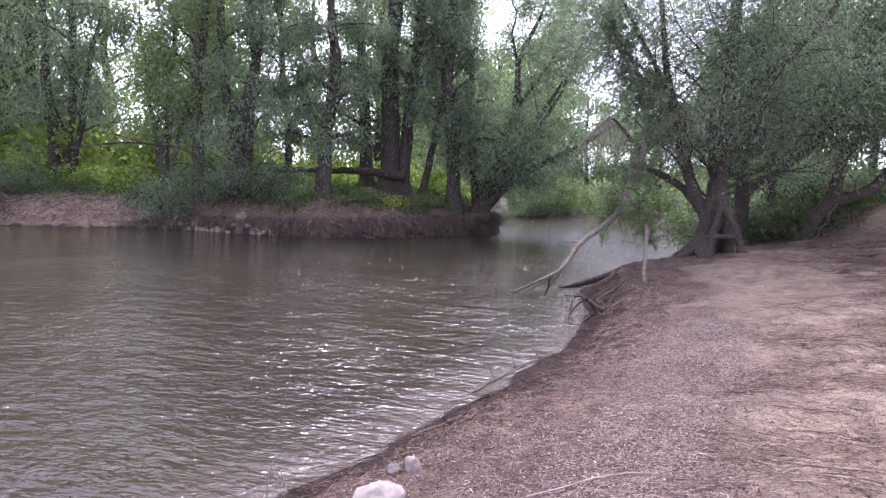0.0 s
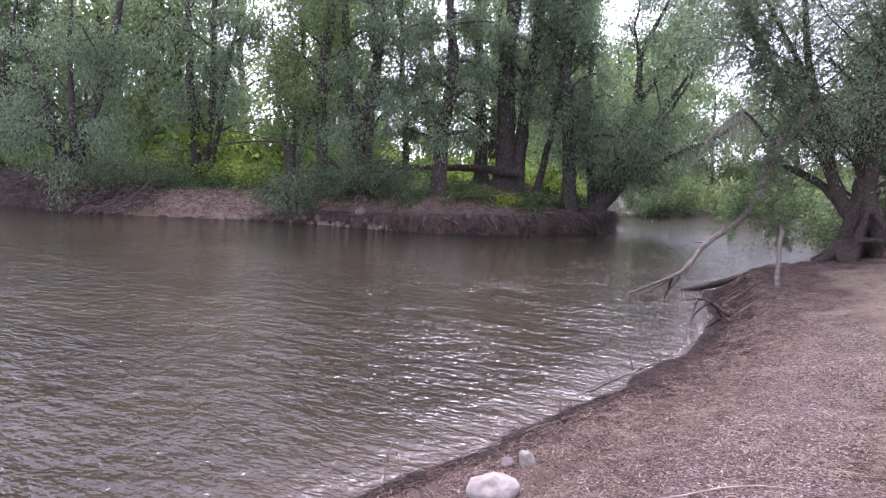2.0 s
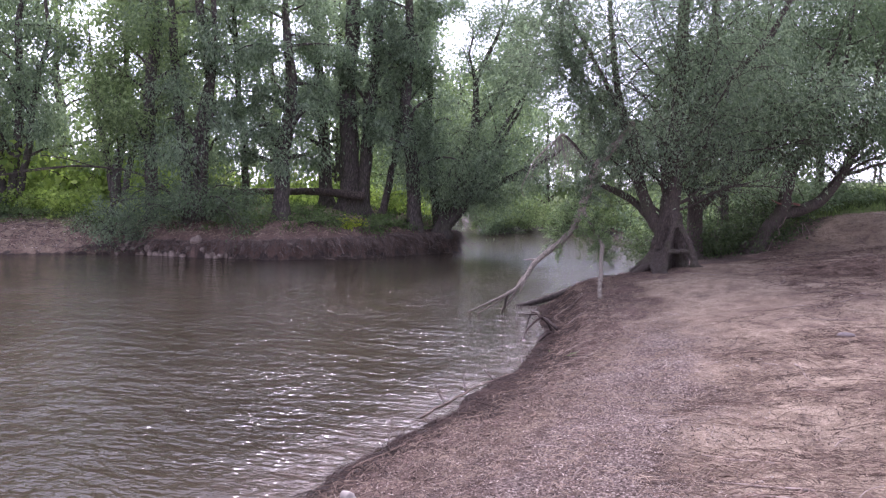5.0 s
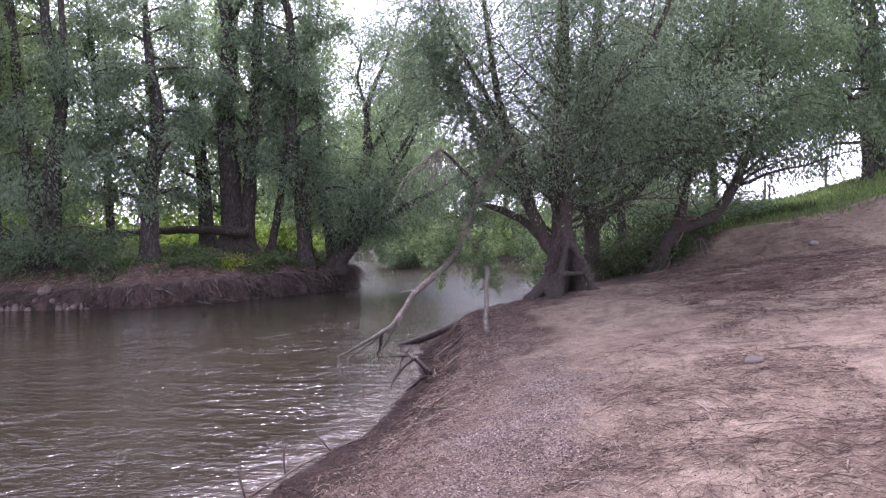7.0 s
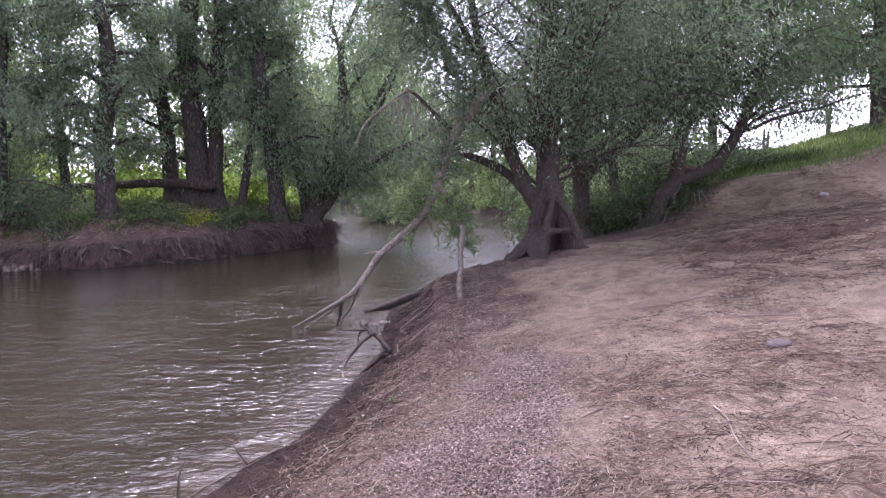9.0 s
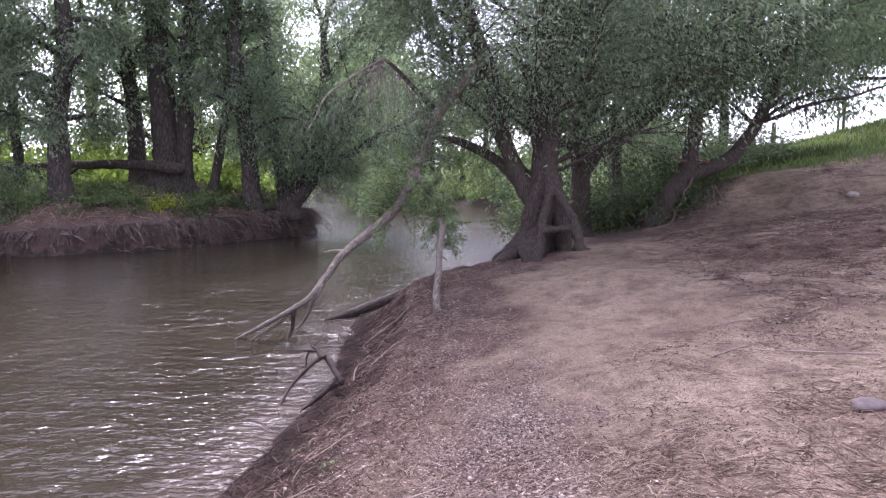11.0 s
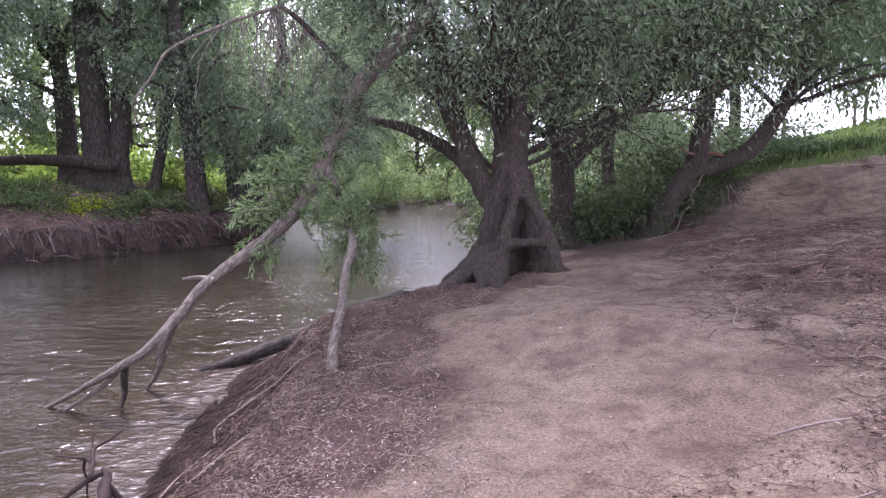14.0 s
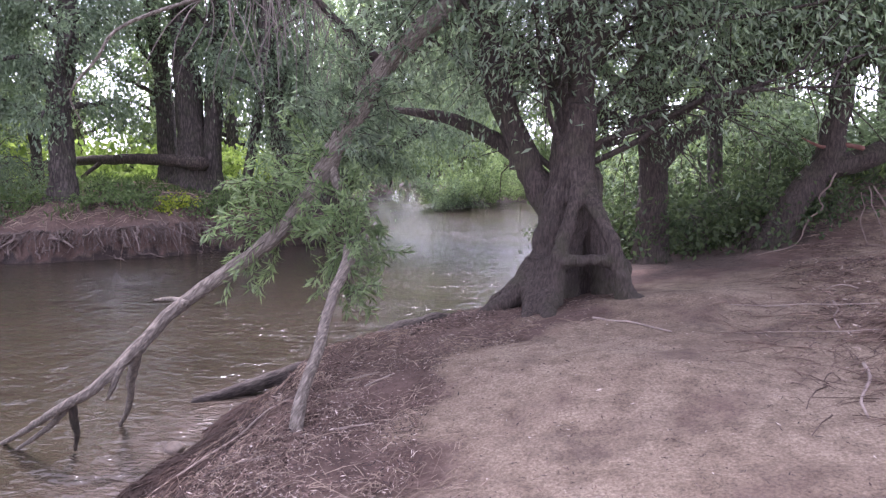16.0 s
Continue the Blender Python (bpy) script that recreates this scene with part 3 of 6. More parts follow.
# ---- trees ----
def tree(name, label, stems, limbs=12, reach=3.0, count=16000, size=(0.2, 0.07), seed=1, bark=BARK_DARK, leaf=LEAF_FAR, start=0.25,
         droop=0.25, rise=0.12, clump=0.22, twigs=7, lean=(0, 0), category="tree", group="", flare=0.7, sub=0.45, hem=0.0, limb_r=0.42, taper=0.5, bias=1.0):
    """stems: lists of (x, y, height over the ground of the base, radius). Limbs leave the stems above the share 'start'."""
    rng = np.random.default_rng(seed)
    many, big = (0.72, 1.17) if size[0] > 0.122 else (0.88, 1.06)
    count, size = int(many * count), (big * size[0], big * size[1])
    bx, by = stems[0][0][:2]
    base = (bx, by, lift(bx, by) - 0.05)
    top = root_empty(name, base, label, category, group)
    curves = []
    for st in stems:
        k = 26
        c = smooth_path([(x, y, base[2] + z, r) for x, y, z, r in st], k)
        c[3:, :2] += 0.07 * c[3:, 3:4] * rng.normal(size=(k - 3, 2))
        knots = smooth_path(np.vstack([np.zeros((2, 2)), rng.normal(size=(6, 2))]), k)
        c[:, :2] += 0.022 * (c[:, 2:3] - c[0, 2]).clip(0, 6) * knots
        curves.append(c)
        body = np.vstack([c[:1] - np.array([0, 0, 0.3, 0]), smooth_path(c[:5], 13), c[5:]])
        foot = np.exp(-np.maximum(body[:, 2] - base[2], 0) / (0.9 * st[0][3])) * (st[0][2] < 0.05)
        ang = np.arange(18) * 2 * np.pi / 18
        lobes = 1 + flare * foot[:, None] * (0.75 + 0.55 * np.sin(5 * ang + seed) + 0.3 * np.sin(3 * ang + 2 * seed))
        furrow = 1 + 0.05 * np.sin(9 * ang + body[:, 2:3] * 1.3) + 0.03 * rng.normal(size=(len(body), 18))
        v, f = tubes(body[None, :, :3], (body[:, 3:4] * lobes * furrow)[None], 18)
        link_mesh("trunk", v, f, bark, top, origin=base)
    tallness = np.array([c[-1, 2] - c[0, 2] for c in curves])
    tallness = tallness ** bias
    which = rng.choice(len(curves), limbs, p=tallness / tallness.sum())
    u = start + (1 - start) * (np.arange(limbs) + rng.random(limbs)) / limbs
    C = np.array(curves)
    at, way = along(C[:, :, :3], which, u * 0.98)
    rad, _ = along(C[:, :, 3:4].repeat(3, 2), which, u * 0.98)
    az = rng.uniform(0, 6.28) + np.arange(limbs) * 2.4 + rng.normal(size=limbs) * 0.4
    el = rng.uniform(0.05, 0.9, limbs)
    d = np.stack([np.cos(az) * np.cos(el) + lean[0], np.sin(az) * np.cos(el) + lean[1], np.sin(el)], 1)
    length = reach * rng.uniform(0.55, 1.0, limbs) * (1.15 - taper * u)
    main = paths(at, d, length, 8, rng, 0.16, rise, droop)
    r0 = np.clip(limb_r * rad[:, 0], 0.012, 0.16)
    mainR = r0[:, None] * np.linspace(1, 0.18, 8)
    tw_of = np.repeat(np.arange(limbs), twigs)
    tu = rng.uniform(0.25, 1.0, len(tw_of))
    ts, td = along(main, tw_of, tu)
    tw = paths(ts, td + 0.8 * rng.normal(size=ts.shape), sub * length[tw_of] * rng.uniform(0.5, 1, len(tw_of)), 6, rng, 0.22, 0.02, droop * 1.5)
    twR = np.minimum(0.2 * r0[tw_of] + 0.003, 0.011)[:, None] * np.linspace(1, 0.25, 6)
    for i in range(limbs):
        v, f = tubes(main[i:i + 1], mainR[i:i + 1], 7, rng, 0.04)
        link_mesh("limb", v, f, bark, top, origin=base)
    v, f = tubes(tw[:, [0, 2, 4, 5]], twR[:, [0, 2, 4, 5]], 3)
    tagged(link_mesh("twig", v, f, bark, top, origin=base), kind="stuff")
    # leaves sit in loose clumps along the twigs, with gaps between
    weight = length[tw_of] * rng.uniform(0.25, 1.0, len(tw_of)) ** 1.3
    of = rng.choice(len(tw_of), count, p=weight / weight.sum())
    lu = rng.beta(1.6, 1.1, count)
    lp, ld = along(tw, of, lu)
    spread = clump * (0.5 + 0.9 * rng.random(len(tw_of)))[of][:, None]
    lp = lp + spread * rng.normal(size=lp.shape) * np.array([1, 1, 0.85])
    lw = unit(ld + 0.75 * rng.normal(size=lp.shape) + np.array([0, 0, -0.35 - droop]))
    ll = size[0] * rng.uniform(0.6, 1.15, count)
    keep = lp[:, 2] > np.maximum(0.12, base[2] + hem + 0.35 * waves(lp[:, 0], lp[:, 1], 1.1, seed) + 0.25 * rng.normal(size=count)) if hem else lp[:, 2] > 0.12
    v, f = leaves(lp[keep], lw[keep], ll[keep], (ll * size[1] / size[0])[keep], rng)
    crown = link_mesh("crown", v, f, leaf, top, "crown of many small narrow leaves", smooth=False, origin=base)
    return top


def straight(x, y, tall, r, dx=0.0, dy=0.0, bend=0.0):
    """A stem: it leans by dx, dy at its top and bows by bend."""
    return [(x, y, 0, r), (x + 0.25 * dx + bend, y + 0.25 * dy, 0.25 * tall, 0.86 * r), (x + 0.6 * dx + bend, y + 0.6 * dy, 0.6 * tall, 0.6 * r), (x + dx, y + dy, tall, 0.12 * r)]


def bush(name, label, x, y, wide, tall, count, size, seed, leaf=LEAF_DARK, stems=9, droop=0.4, group="", clump=0.2):
    """Many thin stems from one foot, arching outwards, with leaves on their twigs."""
    rng = np.random.default_rng(seed)
    base = (x, y, lift(x, y) - 0.04)
    top = root_empty(name, base, label, "bush", group)
    az = np.arange(stems) * 2.4 + rng.normal(size=stems) * 0.3
    s = np.array(base) + np.stack([np.cos(az), np.sin(az), 0 * az], 1) * 0.12 * wide
    d = np.stack([np.cos(az) * wide / 2, np.sin(az) * wide / 2, np.full(stems, tall * 0.9)], 1) * rng.uniform(0.5, 1.1, (stems, 3))
    main = paths(s, d, np.linalg.norm(d, axis=1) * 1.1, 8, rng, 0.14, 0.0, droop * 0.6)
    mr = (0.012 + 0.012 * tall * rng.random(stems))[:, None] * np.linspace(1, 0.2, 8)
    of = np.repeat(np.arange(stems), 8)
    ts, td = along(main, of, rng.uniform(0.15, 1, len(of)))
    tw = paths(ts, td + 0.9 * rng.normal(size=ts.shape), 0.35 * tall * rng.uniform(0.4, 1, len(of)), 5, rng, 0.25, 0, droop)
    v, f = join([tubes(main, mr, 4), tubes(tw[:, ::2], np.full((len(of), 1), 0.006) * np.linspace(1, 0.3, 3), 3)])
    tagged(link_mesh("stem", v, f, BARK_DARK, top, origin=base), kind="stuff")
    k = rng.choice(len(of), count)
    lp, ld = along(tw, k, rng.random(count))
    lp = lp + clump * rng.normal(size=lp.shape)
    lp[:, 2] = np.maximum(lp[:, 2], height(lp[:, 0], lp[:, 1]) + 0.05)
    lw = unit(ld + 0.8 * rng.normal(size=lp.shape) + np.array([0, 0, -0.2]))
    ll = size[0] * rng.uniform(0.6, 1.15, count)
    ok = lp[:, 2] > 0.1
    v, f = leaves(lp[ok], lw[ok], ll[ok], (ll * size[1] / size[0])[ok], rng)
    link_mesh("foliage", v, f, leaf, top, smooth=False, origin=base)
    return top


FARBANK = "trees on the far bank"
FULL = "tall willow with dark trunk and grey-green leaves on the far bank"
FINE = (0.135, 0.05)
tree("willow_tree", "upright willow with flared trunk at the edge of the cut bank", [straight(-11.25, 21.1, 9.5, 0.31, 0.2, 0, 0.05)], 26, 2.6, 32000, FINE, 101, start=0.28, droop=0.35, clump=0.3, group=FARBANK)
tree("willow_tree", FULL, [straight(-13.5, 22.6, 13, 0.15, -0.8, 0.2)], 20, 2.6, 20000, FINE, 102, start=0.45, droop=0.3, clump=0.3, group=FARBANK)
tree("willow_tree", FULL, [straight(-11.1, 25.2, 11, 0.3, -0.9, 0.3)], 18, 2.5, 15000, (0.16, 0.06), 103, start=0.3, clump=0.32, group=FARBANK)
tree("willow_tree", "stout twin-stemmed willow beside the fallen log on the far bank", [straight(-9.7, 24.4, 17, 0.42, -0.6, 0.2), straight(-9.25, 24.6, 16, 0.28, 0.8, 0.3)], 30, 3.0, 32000, (0.16, 0.06), 104, start=0.3, clump=0.32, group=FARBANK)
tree("willow_tree", "slender leaning willow on the far bank", [straight(-8.6, 25.4, 11, 0.16, 2.0, 0.6)], 16, 2.6, 16000, (0.15, 0.055), 105, start=0.35, clump=0.3, group=FARBANK)
tree("willow_tree", "dark willow leaning over the grassy end of the far bank", [straight(-7.0, 24.9, 14, 0.3, -1.0, 0.4)], 24, 2.8, 30000, FINE, 106, start=0.22, droop=0.5, clump=0.3, group=FARBANK)
tree("willow_tree", "many-stemmed willow spreading over the tip of the far bank",
     [[(-6.1, 25.9, 0, 0.34), (-5.6, 26.2, 1.8, 0.24), (-5.2, 26.3, 3.6, 0.17), (-4.3, 26.5, 7, 0.1), (-3.2, 26.8, 10.5, 0.03)],
      [(-6.0, 25.9, 0.1, 0.24), (-4.6, 26.0, 1.5, 0.16), (-2.2, 26.2, 2.9, 0.09), (-0.2, 26.5, 4.2, 0.03)],
      [(-6.2, 26.0, 0.1, 0.24), (-6.6, 26.2, 2.6, 0.18), (-6.9, 26.4, 6, 0.12), (-7.4, 26.6, 10, 0.03)],
      [(-6.1, 26.0, 0.1, 0.2), (-5.0, 26.6, 2.0, 0.14), (-3.6, 27.2, 4.2, 0.08), (-2.6, 27.6, 6.4, 0.03)],
      [(-5.6, 26.2, 1.8, 0.12), (-4.2, 26.6, 3.6, 0.1), (-3.0, 26.9, 5.6, 0.07), (-1.2, 27.2, 8.4, 0.02)],
      [(-4.9, 26.4, 4.6, 0.09), (-4.9, 26.5, 6.4, 0.07), (-5.4, 26.5, 9.4, 0.02)],
      [(-5.0, 26.35, 4.2, 0.1), (-3.5, 26.8, 6.6, 0.07), (-2.2, 27.1, 9.0, 0.05), (-1.6, 27.3, 11.5, 0.02)]],
     104, 2.6, 88000, (0.13, 0.046), 107, start=0.15, droop=0.4, clump=0.42, group=FARBANK)
tree("willow_tree", "several-stemmed willow behind brambles on the far bank",
     [straight(-18.4, 21.0, 9, 0.2, 0.3, 0.5), straight(-18.3, 21.1, 8, 0.13, 1.9, 0.4), straight(-18.5, 21.2, 8, 0.12, -1.6, 0.4)], 20, 2.4, 16000, (0.15, 0.058), 108, leaf=LEAF_BRIGHT, start=0.3, clump=0.34, hem=2.0, group=FARBANK)
tree("willow_tree", FULL, [straight(-16.4, 20.6, 16, 0.24, -0.3, 0.2)], 26, 3.0, 30000, (0.15, 0.058), 109, leaf=LEAF_BRIGHT, start=0.25, clump=0.34, hem=2.2, group=FARBANK)
tree("willow_tree", "willow with three slim stems rising from a dark bush", [straight(-14.6, 20.4, 15, 0.2, -1.6, 0.2), straight(-14.4, 20.6, 16, 0.22, 0.1, 0.2), straight(-14.2, 20.5, 14, 0.16, 0.7, 0.2)], 36, 2.8, 40000, FINE, 110, start=0.15, droop=0.45, clump=0.32, hem=1.2, group=FARBANK)
tree("willow_tree", "leaning willow with washed-out roots at the water", [[(-26.3, 16.5, 0, 0.3), (-25.9, 16.8, 2, 0.24), (-24.9, 17.2, 5, 0.18), (-24.2, 17.6, 11, 0.04)], [(-26.4, 16.4, 0.1, 0.22), (-27.2, 16.1, 3, 0.16), (-28.6, 15.6, 7, 0.04)], [(-26.2, 16.5, 0.1, 0.18), (-26.0, 16.4, 3, 0.14), (-25.8, 16.2, 9, 0.03)]],
     36, 3.9, 46000, (0.14, 0.052), 111, leaf=LEAF_FAR, start=0.12, droop=0.6, clump=0.36, group=FARBANK)
tree("willow_tree", FULL, [straight(-24.0, 21.2, 12, 0.24, -1.2, 0.2), straight(-23.6, 21.3, 12, 0.2, 0.5, 0.2), straight(-23.3, 21.3, 11, 0.15, 1.8, 0.2)], 28, 3.2, 30000, (0.16, 0.06), 112, start=0.22, droop=0.5, clump=0.36, hem=2.0, group=FARBANK)
tree("willow_tree", "old willow leaning over the river with pale foliage", [[(-36.4, 18.8, 0, 0.5), (-37.4, 18.0, 1.6, 0.4), (-38.2, 17.2, 4, 0.28), (-38.0, 16.4, 8, 0.05)], [(-36.5, 19.0, 0.2, 0.3), (-35.2, 19.0, 3.5, 0.22), (-33.6, 19.0, 9, 0.04)]],
     34, 4.2, 40000, (0.15, 0.058), 113, leaf=LEAF_DARK, start=0.18, droop=0.55, clump=0.38, group=FARBANK)
tree("willow_tree", "broad pale willow hanging over the river bend", [straight(-44.5, 22.4, 10, 0.35, -1.5, -1.5), straight(-44.0, 22.6, 10, 0.28, 1.5, -0.8)], 38, 4.8, 34000, (0.22, 0.085), 115, leaf=LEAF_DARK, start=0.12, droop=0.5, clump=0.45, group=FARBANK)
tree("willow_tree", "broad dark willow overhanging the far river bend", [straight(-41.2, 20.4, 12, 0.3, -1.2, -1.6), straight(-41.0, 20.6, 11, 0.25, 1.2, -1.0)], 36, 4.6, 34000, (0.17, 0.068), 116, leaf=LEAF_DARK, start=0.12, droop=0.55, clump=0.42, group=FARBANK)
tree("willow_tree", "dense dark willow beyond the far river bend", [straight(-52.0, 25.6, 13, 0.34, -1.0, -1.2), straight(-51.6, 25.9, 12, 0.28, 1.4, -0.8)], 36, 5.0, 26000, (0.24, 0.1), 117, leaf=LEAF_DARK, start=0.1, droop=0.55, clump=0.5, group=FARBANK)
tree("willow_tree", "distant willow closing the upstream reach", [straight(-26.5, 102.5, 13, 0.4, -1.0, 0.5)], 34, 5.2, 9000, (0.42, 0.2), 118, leaf=LEAF_DARK, start=0.06, droop=0.5, clump=0.7, group=FARBANK)
FARTREE = tree("willow_tree", "tall leafy tree standing behind the river wood", [straight(-24, 30, 12, 0.25, 0.5, 0)], 26, 3.6, 8600, (0.23, 0.088), 114, leaf=LEAF_BRIGHT, start=0.12, clump=0.45, group="trees behind the wood")
for i, (x, y) in enumerate([(-31, 26), (-38, 22), (-46, 30), (-18, 34), (-28, 40), (-40, 42), (-14, 50), (-20, 62), (-27, 78), (-34, 96), (-16.5, 42), (-30, 24), (-34.5, 24.5), (-40, 24.5), (-48.5, 24.5), (-53, 25.5), (-36, 30), (-58, 27.5), (-66, 31), (-21, 27.5), (-13.5, 33)]):
    k = 1.45 + 0.08 * (i % 4)
    if 21 < math.degrees(math.atan2(-x, y + 2)) < 28:
        k = 1.1  # the wood is lower here
    copy_thing(FARTREE, pose(x, y, lift(x, y) - 0.05, 0, 0, 47 * i) @ Matrix.Scale(k, 4))

# upstream, on the near side of the bend
UPTREE = tree("willow_tree", "sunlit yellow-green willow on the bend upstream", [straight(6.6, 37.5, 10, 0.22, -0.8, 0.3)], 22, 3.4, 5400, (0.33, 0.125), 120, leaf=LEAF_BRIGHT, start=0.1, droop=0.5, clump=0.4, group="trees upstream")
for i, (x, y) in enumerate([(2.6, 48.5), (7, 31), (-7.0, 50.0), (-9.5, 67), (-13, 84), (5.5, 44), (9.5, 36), (1.0, 52), (-10, 76), (-17, 92), (-24, 100), (-32, 118), (-7, 61), (-15, 78), (-17, 85), (-20, 92), (-22, 80), (-3.0, 53), (-5.0, 58), (-0.8, 55.5)]):
    copy_thing(UPTREE, pose(x, y, lift(x, y) - 0.05, 0, 0, 61 * i) @ Matrix.Scale((1.7 if y > 62 else 0.72 if -6 < x < 0 else 0.9) + 0.08 * (i % 3), 4))
UPBUSH = bush("waterside_bush", "dense leafy green bush overhanging the river upstream", 4.7, 29.5, 3.4, 2.0, 2800, (0.22, 0.085), 130, LEAF_BRIGHT, 12, group="bushes upstream")
for i, (x, y) in enumerate([(5.0, 33.0), (5.2, 26.0), (4.9, 37.0), (4.0, 41.5), (2.2, 46.0), (0.2, 48.0), (-1.8, 48.2), (-3.6, 46.8), (-5.0, 45.2), (-6.0, 44.2), (-6.4, 50.5), (-7.8, 58), (4.6, 23.0),
                            (-9.4, 33.4), (-12.0, 37.5), (-14.8, 43.5), (-17.4, 53.0), (-47.5, 21.4), (-53, 22.8), (-60, 25), (-41, 19.8)]):
    copy_thing(UPBUSH, pose(x, y, lift(x, y) - 0.04, 0, 0, 75 * i) @ Matrix.Scale(0.8 + 0.12 * (i % 3), 4))
bush("islet_bush", "dark round bush on the riffle islet upstream", -6.3, 43.3, 2.6, 1.9, 4200, (0.17, 0.065), 133, LEAF_DARK, 14, 0.4)
BRIGHTBUSH = bush("waterside_bush", "dense dark green bush behind the great willow", 3.4, 21.5, 3.0, 2.2, 5000, (0.16, 0.065), 131, LEAF_DARK, 12, group="bushes behind the willow")
for i, (x, y) in enumerate([(5.2, 21.5), (6.6, 20.8), (4.8, 24.2), (4.4, 19.4), (5.9, 18.9)]):
    copy_thing(BRIGHTBUSH, pose(x, y, lift(x, y) - 0.04, 0, 0, 75 * i) @ Matrix.Diagonal((0.75 + 0.1 * (i % 3), 0.75 + 0.1 * (i % 3), 0.5 + 0.08 * (i % 3), 1)))

# far bank bushes
bush("overhanging_bush", "dense dark bush with twiggy skirt over the far bank", -14.3, 20.5, 3.6, 3.0, 15000, (0.13, 0.045), 140, LEAF_DARK, 34, 0.8)
bush("overhanging_bush", "dark drooping bush over the washed-out tree foot", -23.6, 17.6, 3.2, 2.2, 8000, (0.14, 0.05), 141, LEAF_DARK, 18, 0.7)
bush("overhanging_bush", "small drooping bush at the notch of the far bank", -16.9, 19.3, 1.7, 1.6, 4200, (0.12, 0.045), 142, LEAF_FAR, 16, 0.9)
BRAMBLE = bush("bramble_patch", "sunlit bramble and nettle patch under the far trees", -20.6, 21.6, 3.6, 1.1, 2900, (0.17, 0.125), 143, LEAF_BRAMBLE, 16, 0.5, "brambles on the far bank")
for i, (x, y) in enumerate([(-16.6, 22.6), (-22.6, 21.8), (-18.0, 22.8), (-18.5, 25), (-24, 21), (-9.2, 27.6), (-14, 29.5)]):
    copy_thing(BRAMBLE, pose(x, y, lift(x, y) - 0.04, 0, 0, 75 * i) @ Matrix.Scale(0.8 + 0.12 * (i % 3), 4))
for i, (x, y, k) in enumerate([(-18.5, 25.5, 1.7), (-21.5, 25.0, 2.0), (-25, 24.0, 1.9), (-28.5, 22.5, 2.1), (-32.5, 22.5, 2.0), (-24, 28.5, 2.3), (-17, 29.5, 1.8), (-30, 27, 2.4), (-37, 24, 2.4), (-12.3, 28.5, 1.1), (-15.2, 30.5, 1.4), (-10.6, 31, 1.2), (-19, 33, 1.6)]):
    copy_thing(BRAMBLE, pose(x, y, lift(x, y) - 0.04, 0, 0, 50 * i) @ Matrix.Diagonal((k, k, 1.15 * k, 1)))
NETTLE = bush("nettle_clump", "low green nettle and dock clump on the far bank", -9.6, 21.6, 1.3, 0.5, 800, (0.11, 0.06), 151, LEAF_NETTLE, 12, 0.5, "nettles on the far bank", clump=0.1)
ng = np.random.default_rng(153)
for i, (x, y) in enumerate([(-8.3, 22.8), (-7.6, 24.0), (-7.2, 25.4), (-10.2, 21.2), (-8.4, 24.2), (-11.8, 20.6), (-12.4, 21.2), (-10.6, 22.4), (-7.9, 23.4), (-6.7, 25.0), (-11.4, 21.9), (-13.0, 20.4), (-19.6, 20.0), (-21.0, 19.6), (-22.2, 19.4), (-18.3, 20.3), (-20.4, 20.4)]):
    copy_thing(NETTLE, pose(x, y, lift(x, y) - 0.04, 0, 0, 66 * i) @ Matrix.Scale(ng.uniform(0.5, 1.05), 4))
bush("yellow_weed", "small bright yellow-green weed on the far bank", -8.9, 22.3, 0.9, 0.35, 700, (0.1, 0.05), 150, LEAF_WEED, 9, 0.5, clump=0.08)

# near bank: the great willow with arched roots, and its bough bent down into the river
GREAT = tree("great_willow", "great furrowed willow with arched roots, one bough in the river",
     [[(1.68, 13.66, 0, 0.23), (1.70, 13.64, 0.45, 0.21), (1.80, 13.62, 1.1, 0.22), (1.87, 13.62, 2.3, 0.18), (1.93, 13.7, 4.2, 0.14), (2.2, 13.8, 9.5, 0.03)],
      [(1.76, 13.66, 0.75, 0.12), (1.5, 13.62, 1.1, 0.14), (1.28, 13.6, 1.6, 0.12), (1.04, 13.6, 2.5, 0.1), (0.85, 13.5, 3.3, 0.085), (0.5, 13.4, 4.8, 0.06), (0.1, 13.4, 7.4, 0.02)],
      [(1.28, 13.6, 1.6, 0.08), (1.02, 13.58, 2.5, 0.08), (0.62, 13.45, 3.5, 0.06), (-0.1, 13.3, 4.7, 0.045), (-0.7, 13.2, 6.2, 0.03), (-1.0, 13.1, 7.8, 0.015)],
      [(1.62, 13.7, 0.85, 0.08), (1.15, 14.2, 1.5, 0.085), (0.5, 14.3, 1.85, 0.07), (-0.3, 14.4, 2.0, 0.03)],
      [(1.92, 13.65, 2.9, 0.1), (2.5, 13.6, 3.9, 0.08), (3.6, 13.3, 5.0, 0.06), (4.6, 13.2, 7.6, 0.02)]],
     130, 3.2, 150000, (0.078, 0.021), 200, bark=BARK_NEAR, leaf=LEAF_WILLOW, start=0.42, droop=0.3, rise=0.16, clump=0.44, twigs=12, flare=0.12, hem=1.8, limb_r=0.17, taper=0.2, lean=(0.1, 0.4), bias=2.5)
